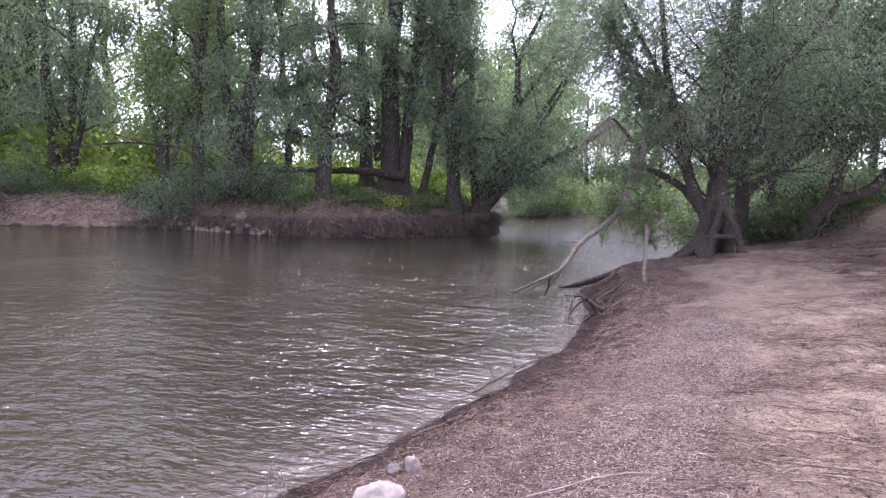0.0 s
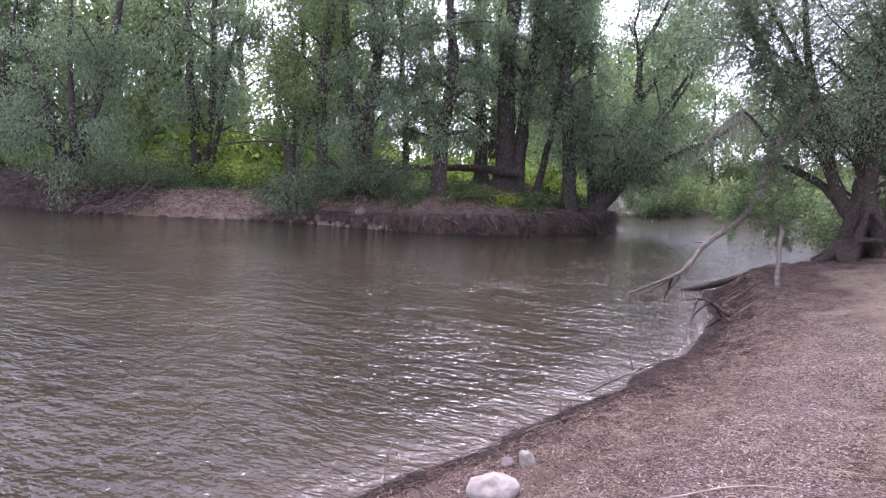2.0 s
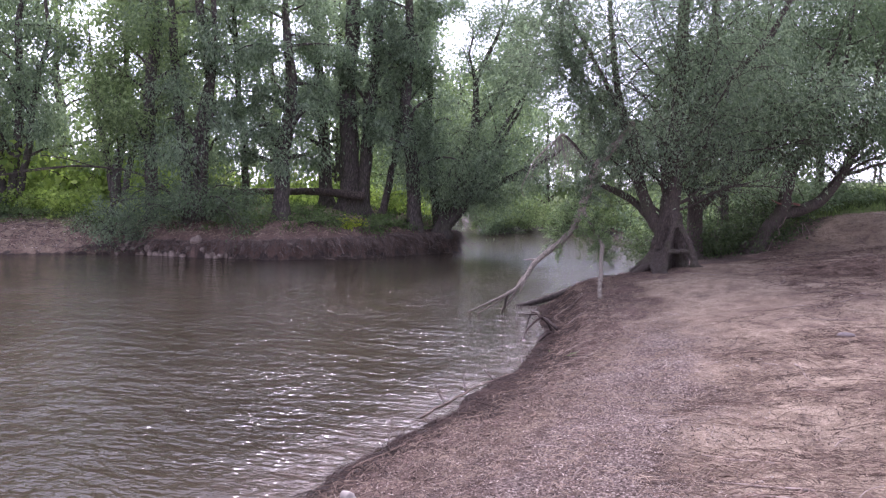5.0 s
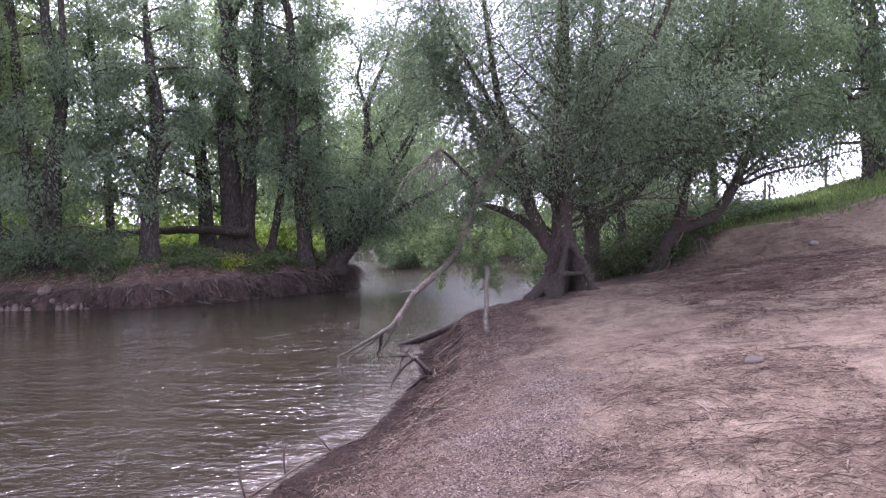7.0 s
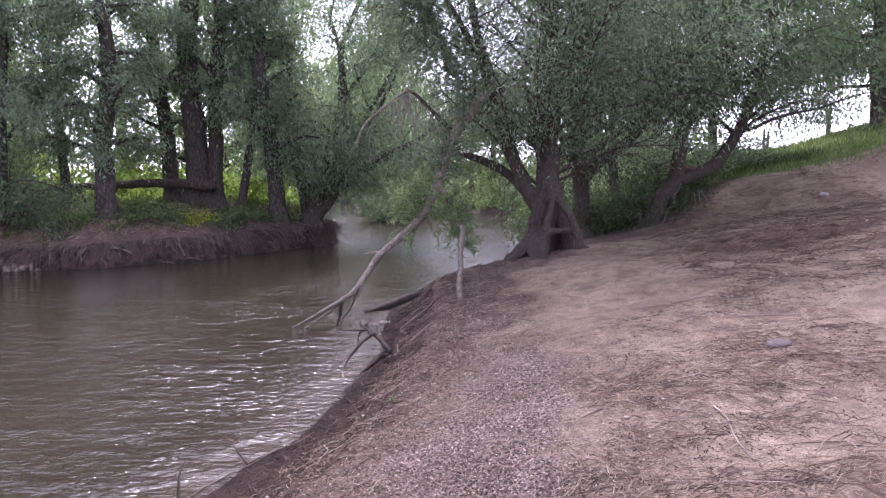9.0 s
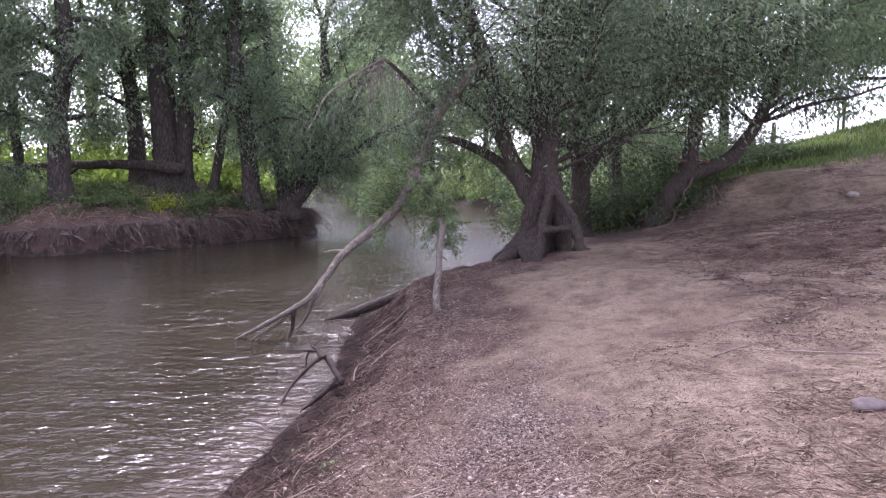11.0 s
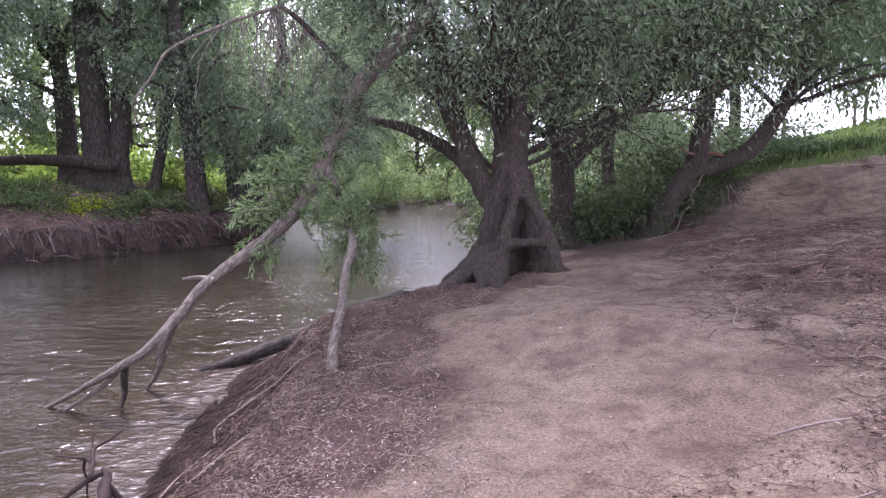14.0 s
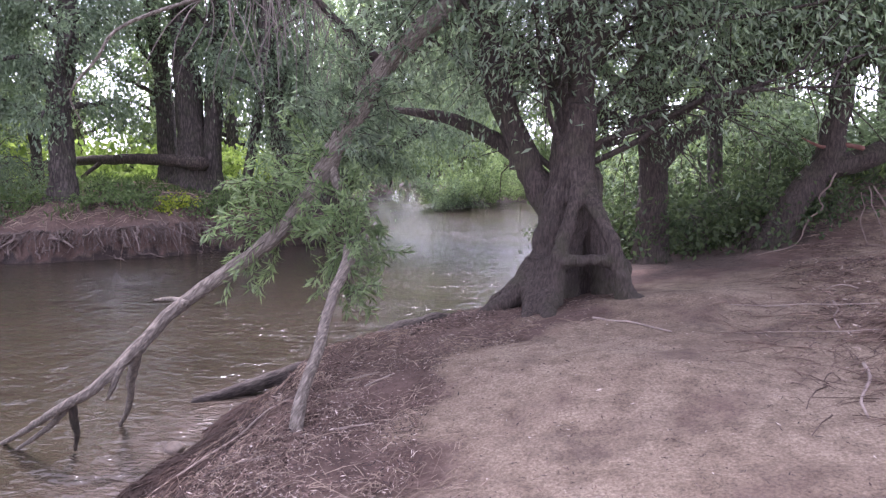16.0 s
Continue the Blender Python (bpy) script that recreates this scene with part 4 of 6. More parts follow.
tree("willow_tree", "dark willow with a long side limb behind the great willow",
     [[(2.76, 16.2, 0, 0.2), (2.75, 16.2, 1.5, 0.18), (2.76, 16.2, 3, 0.16), (2.95, 16.3, 9, 0.04)], [(2.8, 16.2, 1.3, 0.12), (3.08, 16.2, 1.65, 0.115), (3.55, 16.2, 1.97, 0.105), (3.88, 16.2, 2.27, 0.1), (4.43, 16.15, 2.82, 0.085), (5.3, 15.9, 4.2, 0.06), (5.9, 15.7, 5.8, 0.03)]],
     34, 3.2, 34000, (0.115, 0.034), 201, hem=3.0, taper=0.15, bark=BARK_NEAR, leaf=LEAF_WILLOW, start=0.38, droop=0.4, clump=0.34, group="trees behind the great willow")
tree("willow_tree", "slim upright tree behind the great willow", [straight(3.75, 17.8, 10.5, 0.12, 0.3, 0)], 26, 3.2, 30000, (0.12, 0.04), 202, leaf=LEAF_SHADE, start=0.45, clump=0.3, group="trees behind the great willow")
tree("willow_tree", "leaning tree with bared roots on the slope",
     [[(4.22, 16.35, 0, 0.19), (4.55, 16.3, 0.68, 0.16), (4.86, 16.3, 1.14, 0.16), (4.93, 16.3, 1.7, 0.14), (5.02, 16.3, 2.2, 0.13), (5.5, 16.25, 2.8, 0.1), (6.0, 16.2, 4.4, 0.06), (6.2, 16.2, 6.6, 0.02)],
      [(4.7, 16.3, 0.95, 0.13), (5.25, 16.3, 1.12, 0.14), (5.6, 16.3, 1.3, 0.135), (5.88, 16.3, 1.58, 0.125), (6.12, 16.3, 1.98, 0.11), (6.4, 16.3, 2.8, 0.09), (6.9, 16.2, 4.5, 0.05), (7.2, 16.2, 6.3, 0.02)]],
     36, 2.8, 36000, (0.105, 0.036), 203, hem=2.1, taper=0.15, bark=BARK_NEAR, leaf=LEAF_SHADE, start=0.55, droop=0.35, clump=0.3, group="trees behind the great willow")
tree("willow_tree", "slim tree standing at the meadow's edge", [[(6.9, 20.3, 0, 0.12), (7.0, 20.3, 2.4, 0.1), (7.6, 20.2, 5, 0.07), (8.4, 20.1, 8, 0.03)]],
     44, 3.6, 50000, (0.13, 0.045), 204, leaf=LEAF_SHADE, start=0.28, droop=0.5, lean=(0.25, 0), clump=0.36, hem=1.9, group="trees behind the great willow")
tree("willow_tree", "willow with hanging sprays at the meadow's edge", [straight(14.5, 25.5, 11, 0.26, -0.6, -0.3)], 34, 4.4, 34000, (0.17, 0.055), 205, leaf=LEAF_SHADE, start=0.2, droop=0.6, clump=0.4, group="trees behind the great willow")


tree("willow_tree", "willow with long hanging sprays beside the meadow fence", [straight(12.7, 22.9, 9, 0.16, -0.6, -0.4)], 40, 3.6, 40000, (0.14, 0.048), 206, leaf=LEAF_SHADE, start=0.16, droop=0.75, clump=0.36, hem=0.25, group="trees behind the great willow")
# undergrowth leaf darkened, with the shade under the canopy put into its colour
LEAF_THICKET = leaf_material("leaf_thicket_shaded", (0.04, 0.06, 0.03), (0.095, 0.125, 0.062), 0.4)
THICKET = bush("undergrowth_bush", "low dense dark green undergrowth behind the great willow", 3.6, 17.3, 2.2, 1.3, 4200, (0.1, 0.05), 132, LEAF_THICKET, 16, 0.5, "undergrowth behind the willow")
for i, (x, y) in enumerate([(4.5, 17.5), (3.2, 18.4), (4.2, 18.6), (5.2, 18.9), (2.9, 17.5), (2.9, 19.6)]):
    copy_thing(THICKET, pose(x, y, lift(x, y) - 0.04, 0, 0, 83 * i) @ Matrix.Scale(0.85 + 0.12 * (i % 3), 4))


# ---- parts of the great willow: roots, the bent bough, its prop branch and prongs ----
def rod(name, points, parent, mat, label="", n=16, sides=9, seed=0, lump=0.035):
    """A bent tapering rod through rows of (x, y, z, radius), as a part of its parent."""
    rng = np.random.default_rng(seed + 7)
    c = smooth_path(points, n)
    c[1:-1, :3] += 0.09 * c[1:-1, 3:4] * rng.normal(size=(n - 2, 3))
    c = closed(c)
    v, f = tubes(c[None, :, :3], c[None, :, 3], sides, rng, lump)
    return link_mesh(name, v, f, mat, parent, label, origin=tuple((parent.parent or parent).matrix_basis.translation) if parent else tuple(points[0][:3]))


def lone_rod(name, label, category, points, mat, group="", n=14, sides=8, seed=0):
    ob = rod(name, points, None, mat, n=n, sides=sides, seed=seed)
    return tagged(ob, label, category, group)


PALE = "bleached grey bark"
def grown_base():
    """The swollen foot of the trunk, its arched buttress root, the cross root and the spreading feet, grown into one."""
    g = np.random.default_rng(17)
    lines = [
        [(1.6, 13.58, 0.35, 0.24), (1.6, 13.56, 0.95, 0.21), (1.66, 13.56, 1.45, 0.205), (1.78, 13.58, 2.0, 0.2), (1.85, 13.6, 2.6, 0.17)],
        [(1.84, 13.55, 2.15, 0.15), (1.93, 13.4, 1.86, 0.105), (2.07, 13.22, 1.6, 0.066), (2.19, 13.12, 1.38, 0.066), (2.27, 13.08, 1.1, 0.074), (2.31, 13.06, 0.85, 0.09), (2.35, 13.0, 0.55, 0.12)],
        [(1.84, 13.5, 2.1, 0.14), (1.86, 13.34, 1.8, 0.075), (1.79, 13.2, 1.5, 0.066), (1.72, 13.12, 1.2, 0.075), (1.68, 13.1, 0.9, 0.1), (1.66, 13.05, 0.6, 0.13)],
        [(1.6, 13.2, 1.13, 0.085), (1.78, 13.1, 1.19, 0.062), (2.02, 13.08, 1.22, 0.052), (2.22, 13.14, 1.2, 0.07), (2.3, 13.3, 1.1, 0.09)],
        [(2.06, 13.86, 0.5, 0.17), (2.06, 13.82, 1.0, 0.13), (2.0, 13.74, 1.5, 0.13), (1.92, 13.64, 2.0, 0.15)],
        [(1.86, 13.8, 0.4, 0.18), (1.86, 13.8, 0.95, 0.17), (1.86, 13.74, 1.5, 0.17), (1.86, 13.66, 1.9, 0.17)],
        [(2.16, 13.6, 0.45, 0.14), (2.14, 13.6, 0.9, 0.13), (2.06, 13.6, 1.35, 0.12), (1.95, 13.6, 1.8, 0.13)],
        [(1.55, 13.4, 1.15, 0.17), (1.42, 13.3, 0.95, 0.13), (1.28, 13.2, 0.82, 0.10), (1.1, 13.1, 0.72, 0.07), (0.92, 13.0, 0.58, 0.035)],
        [(1.6, 13.3, 1.05, 0.15), (1.62, 13.08, 0.88, 0.12), (1.66, 12.86, 0.76, 0.085), (1.7, 12.6, 0.68, 0.04)],
        [(1.5, 13.3, 1.0, 0.13), (1.5, 13.05, 0.84, 0.10), (1.48, 12.85, 0.74, 0.06), (1.45, 12.6, 0.66, 0.03)],
        [(1.5, 13.6, 1.0, 0.16), (1.3, 13.6, 0.84, 0.11), (1.1, 13.6, 0.72, 0.07), (0.9, 13.65, 0.5, 0.04)],
        [(2.28, 13.2, 0.95, 0.1), (2.42, 13.02, 0.86, 0.07), (2.6, 12.8, 0.82, 0.04), (2.85, 12.6, 0.8, 0.02)]]
    pieces = []
    for pts in lines:
        c = smooth_path(pts, 20)
        c[1:, :3] += 0.06 * c[1:, 3:4] * g.normal(size=(19, 3))
        c = closed(c)
        pieces.append(tubes(c[None, :, :3], c[None, :, 3], 14, g, 0.06))
    v, f = join(pieces)
    ob = link_mesh("root_base", v, f, BARK_NEAR, GREAT, "swollen grey foot with an arched root and dark hollow", origin=tuple(GREAT.matrix_basis.translation))
    grow = ob.modifiers.new("grow_together", "REMESH")
    grow.mode, grow.voxel_size, grow.use_smooth_shade = "VOXEL", 0.02, True
    ease = ob.modifiers.new("ease", "SMOOTH")
    ease.factor, ease.iterations = 0.5, 4
    rough = bpy.data.textures.new("bark_lumps", "CLOUDS")
    rough.noise_scale, rough.noise_depth = 0.09, 3
    lumps = ob.modifiers.new("lumps", "DISPLACE")
    lumps.texture, lumps.strength, lumps.mid_level = rough, 0.035, 0.5


grown_base()
BOUGH = rod("bent_bough", [(0.95, 13.58, 4.0, 0.07), (0.7, 13.45, 3.65, 0.09), (0.42, 13.2, 3.3, 0.1), (0.16, 12.82, 2.9, 0.1), (0.03, 12.53, 2.53, 0.095), (-0.07, 12.26, 2.16, 0.085), (-0.2, 12.02, 1.8, 0.075), (-0.37, 11.82, 1.5, 0.066),
                           (-0.65, 11.6, 1.25, 0.058), (-0.92, 11.36, 1.02, 0.05), (-1.1, 11.05, 0.74, 0.044), (-1.22, 10.86, 0.55, 0.038), (-1.44, 10.74, 0.4, 0.032), (-1.66, 10.78, 0.28, 0.026), (-1.9, 10.85, 0.14, 0.021), (-2.3, 10.97, -0.06, 0.014)],
            GREAT, BARK_DEAD, PALE, 64, 14, 3)
rod("prop_branch", [(-0.1, 12.2, 2.08, 0.045), (0.08, 12.05, 1.8, 0.042), (0.22, 11.85, 1.55, 0.04), (0.33, 11.55, 1.38, 0.05), (0.31, 11.3, 1.15, 0.036), (0.31, 11.05, 0.85, 0.038), (0.3, 10.8, 0.6, 0.04), (0.32, 10.66, 0.38, 0.045), (0.32, 10.6, 0.2, 0.045)], BOUGH, BARK_DEAD, PALE, 30, 10, 4)
rod("prong", [(-1.4, 10.78, 0.44, 0.024), (-1.55, 10.8, 0.28, 0.022), (-1.78, 10.84, 0.12, 0.018), (-2.06, 10.88, -0.05, 0.012)], BOUGH, BARK_DEAD, PALE, 12, 7, 5)
rod("prong", [(-1.4, 10.8, 0.42, 0.026), (-1.44, 10.84, 0.3, 0.03), (-1.46, 10.88, 0.17, 0.022), (-1.52, 10.92, 0.02, 0.012)], BOUGH, BARK_LOG, "", 12, 7, 6)
rod("prong", [(-1.06, 11.12, 0.8, 0.034), (-1.2, 11.18, 0.62, 0.04), (-1.29, 11.24, 0.46, 0.034), (-1.35, 11.3, 0.32, 0.026), (-1.46, 11.38, 0.14, 0.022), (-1.6, 11.44, -0.02, 0.013)], BOUGH, BARK_DEAD, PALE, 16, 8, 7)
rod("stub", [(-1.1, 10.94, 0.68, 0.026), (-1.15, 10.9, 0.54, 0.022), (-1.19, 10.88, 0.43, 0.008)], BOUGH, BARK_DEAD, PALE, 8, 7, 8)
rod("stub", [(-0.85, 11.32, 1.03, 0.028), (-1.0, 11.38, 1.05, 0.022), (-1.18, 11.4, 1.03, 0.01)], BOUGH, BARK_DEAD, PALE, 8, 7, 9)
SIDE = rod("side_branch", [(0.22, 12.9, 2.9, 0.06), (0.08, 12.8, 3.03, 0.045), (-0.1, 12.72, 3.2, 0.038), (-0.3, 12.62, 3.42, 0.032), (-0.46, 12.55, 3.58, 0.028), (-0.54, 12.5, 3.63, 0.022)], GREAT, BARK_NEAR, "", 18, 8, 10)
BARE = rod("bare_branch", [(-0.48, 12.53, 3.6, 0.022), (-0.56, 12.4, 3.62, 0.021), (-0.62, 12.22, 3.54, 0.019), (-0.82, 11.6, 3.26, 0.015), (-1.02, 11.01, 2.94, 0.012), (-1.1, 10.87, 2.72, 0.009), (-1.19, 10.73, 2.49, 0.007), (-1.19, 10.78, 2.34, 0.005), (-1.1, 10.8, 2.22, 0.002)], SIDE, BARK_DEAD, "bleached bare branch", 30, 7, 11)
hang_rng = np.random.default_rng(31)
hang_at = smooth_path([(0.0, 12.75, 3.1), (-0.3, 12.62, 3.4), (-0.56, 12.4, 3.6), (-0.62, 12.22, 3.52), (-0.82, 11.6, 3.24)], 60)[hang_rng.integers(0, 60, 70)]
hang = paths(hang_at, hang_rng.normal(size=(70, 3)) * np.array([0.5, 0.5, 0.2]) - np.array([0, 0, 0.8]), hang_rng.uniform(0.3, 1.1, 70), 8, hang_rng, 0.16, 0.0, 0.5)
hv, hf = tubes(hang, np.full((70, 1), 0.006) * np.linspace(1, 0.35, 8), 4)
tagged(link_mesh("hanging_twig", hv, hf, POST, GREAT, "thin grey hanging twigs", origin=tuple(GREAT.matrix_basis.translation)), kind="stuff")


def spray(name, along_points, parent, twig_count, leaf_count, reach, size, seed, leaf, side=(0, 0, 0)):
    """Leafy shoots that spring from a line of points."""
    g = np.random.default_rng(seed)
    c = smooth_path(along_points, 40)
    s = c[g.integers(0, 40, twig_count)]
    tw = paths(s, g.normal(size=(twig_count, 3)) + np.array(side), reach * g.uniform(0.4, 1.0, twig_count), 7, g, 0.2, 0.12, 0.35)
    v, f = tubes(tw, np.full((twig_count, 1), 0.005) * np.linspace(1, 0.3, 7), 4)
    origin = tuple(parent.matrix_basis.translation)
    tagged(link_mesh("shoot", v, f, BARK_NEAR, parent, origin=origin), kind="stuff")
    k = g.integers(0, twig_count, leaf_count)
    p, d = along(tw, k, g.beta(1.4, 1.0, leaf_count))
    w = unit(d + 0.7 * g.normal(size=p.shape) + np.array([0, 0, -0.15]))
    L = size[0] * g.uniform(0.6, 1.2, leaf_count)
    v, f = leaves(p + 0.012 * g.normal(size=p.shape), w, L, L * size[1] / size[0], g)
    link_mesh(name, v, f, leaf, parent, "narrow fresh green willow leaves", smooth=False, origin=origin)


LEAF_FRESH = leaf_material("leaf_fresh_shoots", (0.10, 0.145, 0.07), (0.23, 0.29, 0.155), 0.5)
spray("foliage", [(-0.07, 12.26, 2.16), (-0.2, 12.02, 1.8), (-0.4, 11.8, 1.48)], GREAT, 70, 3600, 0.75, (0.085, 0.017), 41, LEAF_FRESH, (-0.7, 0, 0.1))
spray("foliage", [(0.05, 12.05, 1.85), (0.22, 11.8, 1.6), (0.33, 11.55, 1.4)], GREAT, 45, 2200, 0.55, (0.085, 0.017), 42, LEAF_FRESH, (0.2, 0, 0.1))
spray("foliage", [(0.3, 13.0, 3.1), (0.03, 12.53, 2.53), (-0.07, 12.26, 2.16)], GREAT, 90, 4200, 0.8, (0.08, 0.017), 43, LEAF_WILLOW, (0, 0, 0.1))
spray("foliage", [(0.7, 13.5, 3.4), (-0.1, 13.3, 4.5), (-0.7, 13.2, 5.8)], GREAT, 220, 15000, 1.7, (0.08, 0.021), 45, LEAF_WILLOW, (-0.3, 0, 0.3))
spray("foliage", [(-0.1, 13.3, 4.7), (-0.7, 13.2, 6.2), (-1.0, 13.1, 7.8)], GREAT, 200, 14000, 1.8, (0.08, 0.021), 46, LEAF_WILLOW, (-0.2, 0, 0.2))
spray("foliage", [(0.33, 11.5, 1.35), (0.36, 11.4, 1.1)], GREAT, 14, 500, 0.4, (0.07, 0.015), 44, LEAF_FRESH, (0.6, 0, -0.3))


# ---- driftwood, logs, stones and sticks on the beach ----
def on(x, y, up=0.0):
    return lift(x, y) + up


def group_rods(name, label, category, rods, mat):
    x, y, z = rods[0][1][0][:3]
    top = root_empty(name, (x, y, z), label, category)
    for i, (part_name, pts) in enumerate(rods):
        rod(part_name, pts, top, mat, n=18, sides=8, seed=60 + i, lump=0.16)
    return top


group_rods("driftwood_snag", "dark forked driftwood root at the water's edge", "driftwood", [
    ("stem", [(-0.9, 8.55, -0.03, 0.0122), (-0.9, 8.7, 0.02, 0.0122), (-0.88, 8.87, 0.085, 0.013), (-0.83, 9.0, 0.148, 0.013), (-0.75, 9.09, 0.22, 0.0151), (-0.68, 9.14, 0.27, 0.0187), (-0.63, 9.18, 0.285, 0.013)]),
    ("stub", [(-0.7, 9.3, 0.25, 0.013), (-0.62, 9.2, 0.26, 0.0259), (-0.55, 9.06, 0.24, 0.0302), (-0.47, 8.9, 0.22, 0.0288), (-0.4, 8.76, 0.2, 0.031), (-0.37, 8.69, 0.185, 0.0245)]),
    ("prong", [(-0.67, 9.13, 0.275, 0.0158), (-0.72, 9.24, 0.315, 0.0137), (-0.76, 9.3, 0.325, 0.0115), (-0.83, 9.44, 0.315, 0.0101), (-0.79, 9.55, 0.33, 0.0086), (-0.765, 9.66, 0.36, 0.0036)]),
    ("prong", [(-0.74, 9.26, 0.31, 0.0108), (-0.82, 9.34, 0.29, 0.0122), (-0.93, 9.37, 0.285, 0.0072), (-1.05, 9.41, 0.274, 0.0029)]),
    ("prong", [(-0.82, 9.42, 0.315, 0.0079), (-0.86, 9.47, 0.34, 0.0058), (-0.87, 9.52, 0.39, 0.0029)]),
    ("prong", [(-0.83, 9.35, 0.29, 0.0086), (-0.88, 9.4, 0.2, 0.0072), (-0.9, 9.46, 0.1, 0.0065), (-0.94, 9.5, -0.03, 0.0058)]),
    ("prong", [(-0.6, 9.15, 0.25, 0.0158), (-0.52, 9.16, 0.14, 0.0173), (-0.47, 9.14, 0.05, 0.0187), (-0.44, 9.16, 0.0, 0.0144)]),
    ("fallen_limb", [(-0.4, 9.22, 0.045, 0.0158), (-0.5, 9.1, 0.04, 0.0245), (-0.57, 9.0, 0.03, 0.0259), (-0.58, 8.83, 0.03, 0.023), (-0.62, 8.68, 0.02, 0.0158), (-0.68, 8.5, 0.0, 0.0086)])], SNAG)
for i, (line, forks) in enumerate([
        ([(-1.5, 4.5), (-1.38, 5.0), (-1.24, 5.5), (-1.02, 6.1), (-0.76, 6.6), (-0.56, 7.0)], [((-1.38, 5.0), (-1.55, 5.35), 0.16), ((-1.24, 5.5), (-1.32, 5.85), 0.2), ((-1.02, 6.1), (-1.2, 6.3), 0.12)]),
        ([(-1.7, 3.2), (-1.55, 3.6), (-1.38, 3.95), (-1.2, 4.4)], [((-1.55, 3.6), (-1.6, 3.95), 0.1)])]):
    branch = root_empty("waterline_branch", (*line[0], 0.02), "thin dark dead branch washed along the waterline", "branch", "branches on the waterline")
    bend = np.random.default_rng(46 + i).normal(size=(14, 2)) * 0.03
    rod("stem", [(x + dx, y + dy, max(on(x + dx, y + dy, 0.008), 0.012), 0.0075 - 0.0004 * k) for k, ((x, y), (dx, dy)) in enumerate(zip(smooth_path(line, 14), bend))], branch, TWIGS, "", 34, 6, 40 + i)
    for k, ((x0, y0), (x1, y1), up) in enumerate(forks):
        rod("fork", [(x0, y0, max(on(x0, y0, 0.012), 0.015), 0.008), (0.5 * (x0 + x1) - 0.03, 0.5 * (y0 + y1), 0.6 * up + 0.02, 0.006), (x1, y1, up, 0.002)], branch, STRAW_DARK, "", 10, 6, 45 + k)
LOG_LINE = [(-1.34, 12.04, 0.0, 0.035), (-1.06, 12.26, 0.05, 0.055), (-0.82, 12.48, 0.1, 0.075), (-0.5, 12.72, 0.2, 0.08), (-0.22, 12.9, 0.3, 0.08), (0.05, 13.04, 0.4, 0.085), (0.3, 13.2, 0.49, 0.085), (0.56, 13.38, 0.54, 0.07), (0.66, 13.46, 0.55, 0.03)]
lone_rod("shore_log", "dark wet log half in the water along the bank edge", "log", [(x, y, max(z, on(x, y, (0.55 if x < -0.4 else 1.1) * r)), r) for x, y, z, r in LOG_LINE], BARK_SHORE, n=30, sides=12, seed=5)
lone_rod("sunken_branch", "short dark branch sticking out below the shore log", "branch", [(-0.3, 12.45, 0.12, 0.035), (-0.55, 12.3, 0.08, 0.03), (-0.78, 12.12, 0.03, 0.024), (-0.92, 12.05, -0.02, 0.018)], SNAG, "", 12, 8, 6)
wr = smooth_path([(-0.35, 9.1), (-0.42, 9.6), (-0.36, 10.0), (-0.5, 10.4), (-0.45, 10.8), (-0.58, 11.3)], 24)
lone_rod("washed_root", "thin pale root lying along the waterline", "root", [(x, y, on(x, y, 0.006), 0.009 - 0.0002 * k) for k, (x, y) in enumerate(wr)], ROOT, "", 30, 7, 7)
STICKS = [((0.57, 10.66), (0.80, 10.72), 0.012), ((0.39, 11.32), (0.58, 11.46), 0.013), ((0.56, 11.22), (0.70, 11.42), 0.012), ((-0.32, 6.02), (-0.06, 5.92), 0.014),
          ((2.24, 6.05), (2.17, 5.2), 0.012), ((2.04, 12.55), (2.6, 12.1), 0.015), ((3.86, 12.78), (3.66, 12.0), 0.014), ((3.56, 11.3), (3.3, 10.5), 0.016), ((3.89, 11.62), (4.28, 11.74), 0.018),
          ((1.35, 2.6), (0.75, 2.75), 0.014), ((1.25, 3.05), (0.85, 3.3), 0.013), ((0.95, 2.5), (1.35, 2.3), 0.01), ((-0.4, 6.75), (0.1, 7.1), 0.011), ((-0.3, 7.3), (0.05, 7.7), 0.012), ((2.9, 9.0), (3.5, 9.1), 0.01),
          ((3.1, 8.3), (3.7, 8.0), 0.011), ((2.6, 8.2), (3.05, 8.45), 0.009), ((-0.25, 9.4), (0.15, 9.9), 0.012), ((-0.45, 10.6), (0.1, 11.1), 0.015), ((0.0, 10.2), (0.4, 10.35), 0.01)]
for i, ((x0, y0), (x1, y1), r) in enumerate(STICKS):
    r = 0.7 * r
    g = np.random.default_rng(300 + i)
    k = np.linspace(0, 1, 5)
    sag = 0.018 * np.hypot(x1 - x0, y1 - y0) * np.sin(k * 3.14 * g.choice([1, 2]))
    pts = [(x0 + (x1 - x0) * a - (y1 - y0) * b * 2, y0 + (y1 - y0) * a + (x1 - x0) * b * 2, lift(x0 + (x1 - x0) * a, y0 + (y1 - y0) * a) + r * 0.8, r * (1 - 0.45 * a)) for a, b in zip(k, sag)]
    lone_rod("stick", "pale dry stick lying on the beach", "stick", pts, ROOT, "sticks on the beach", 10, 6, i)


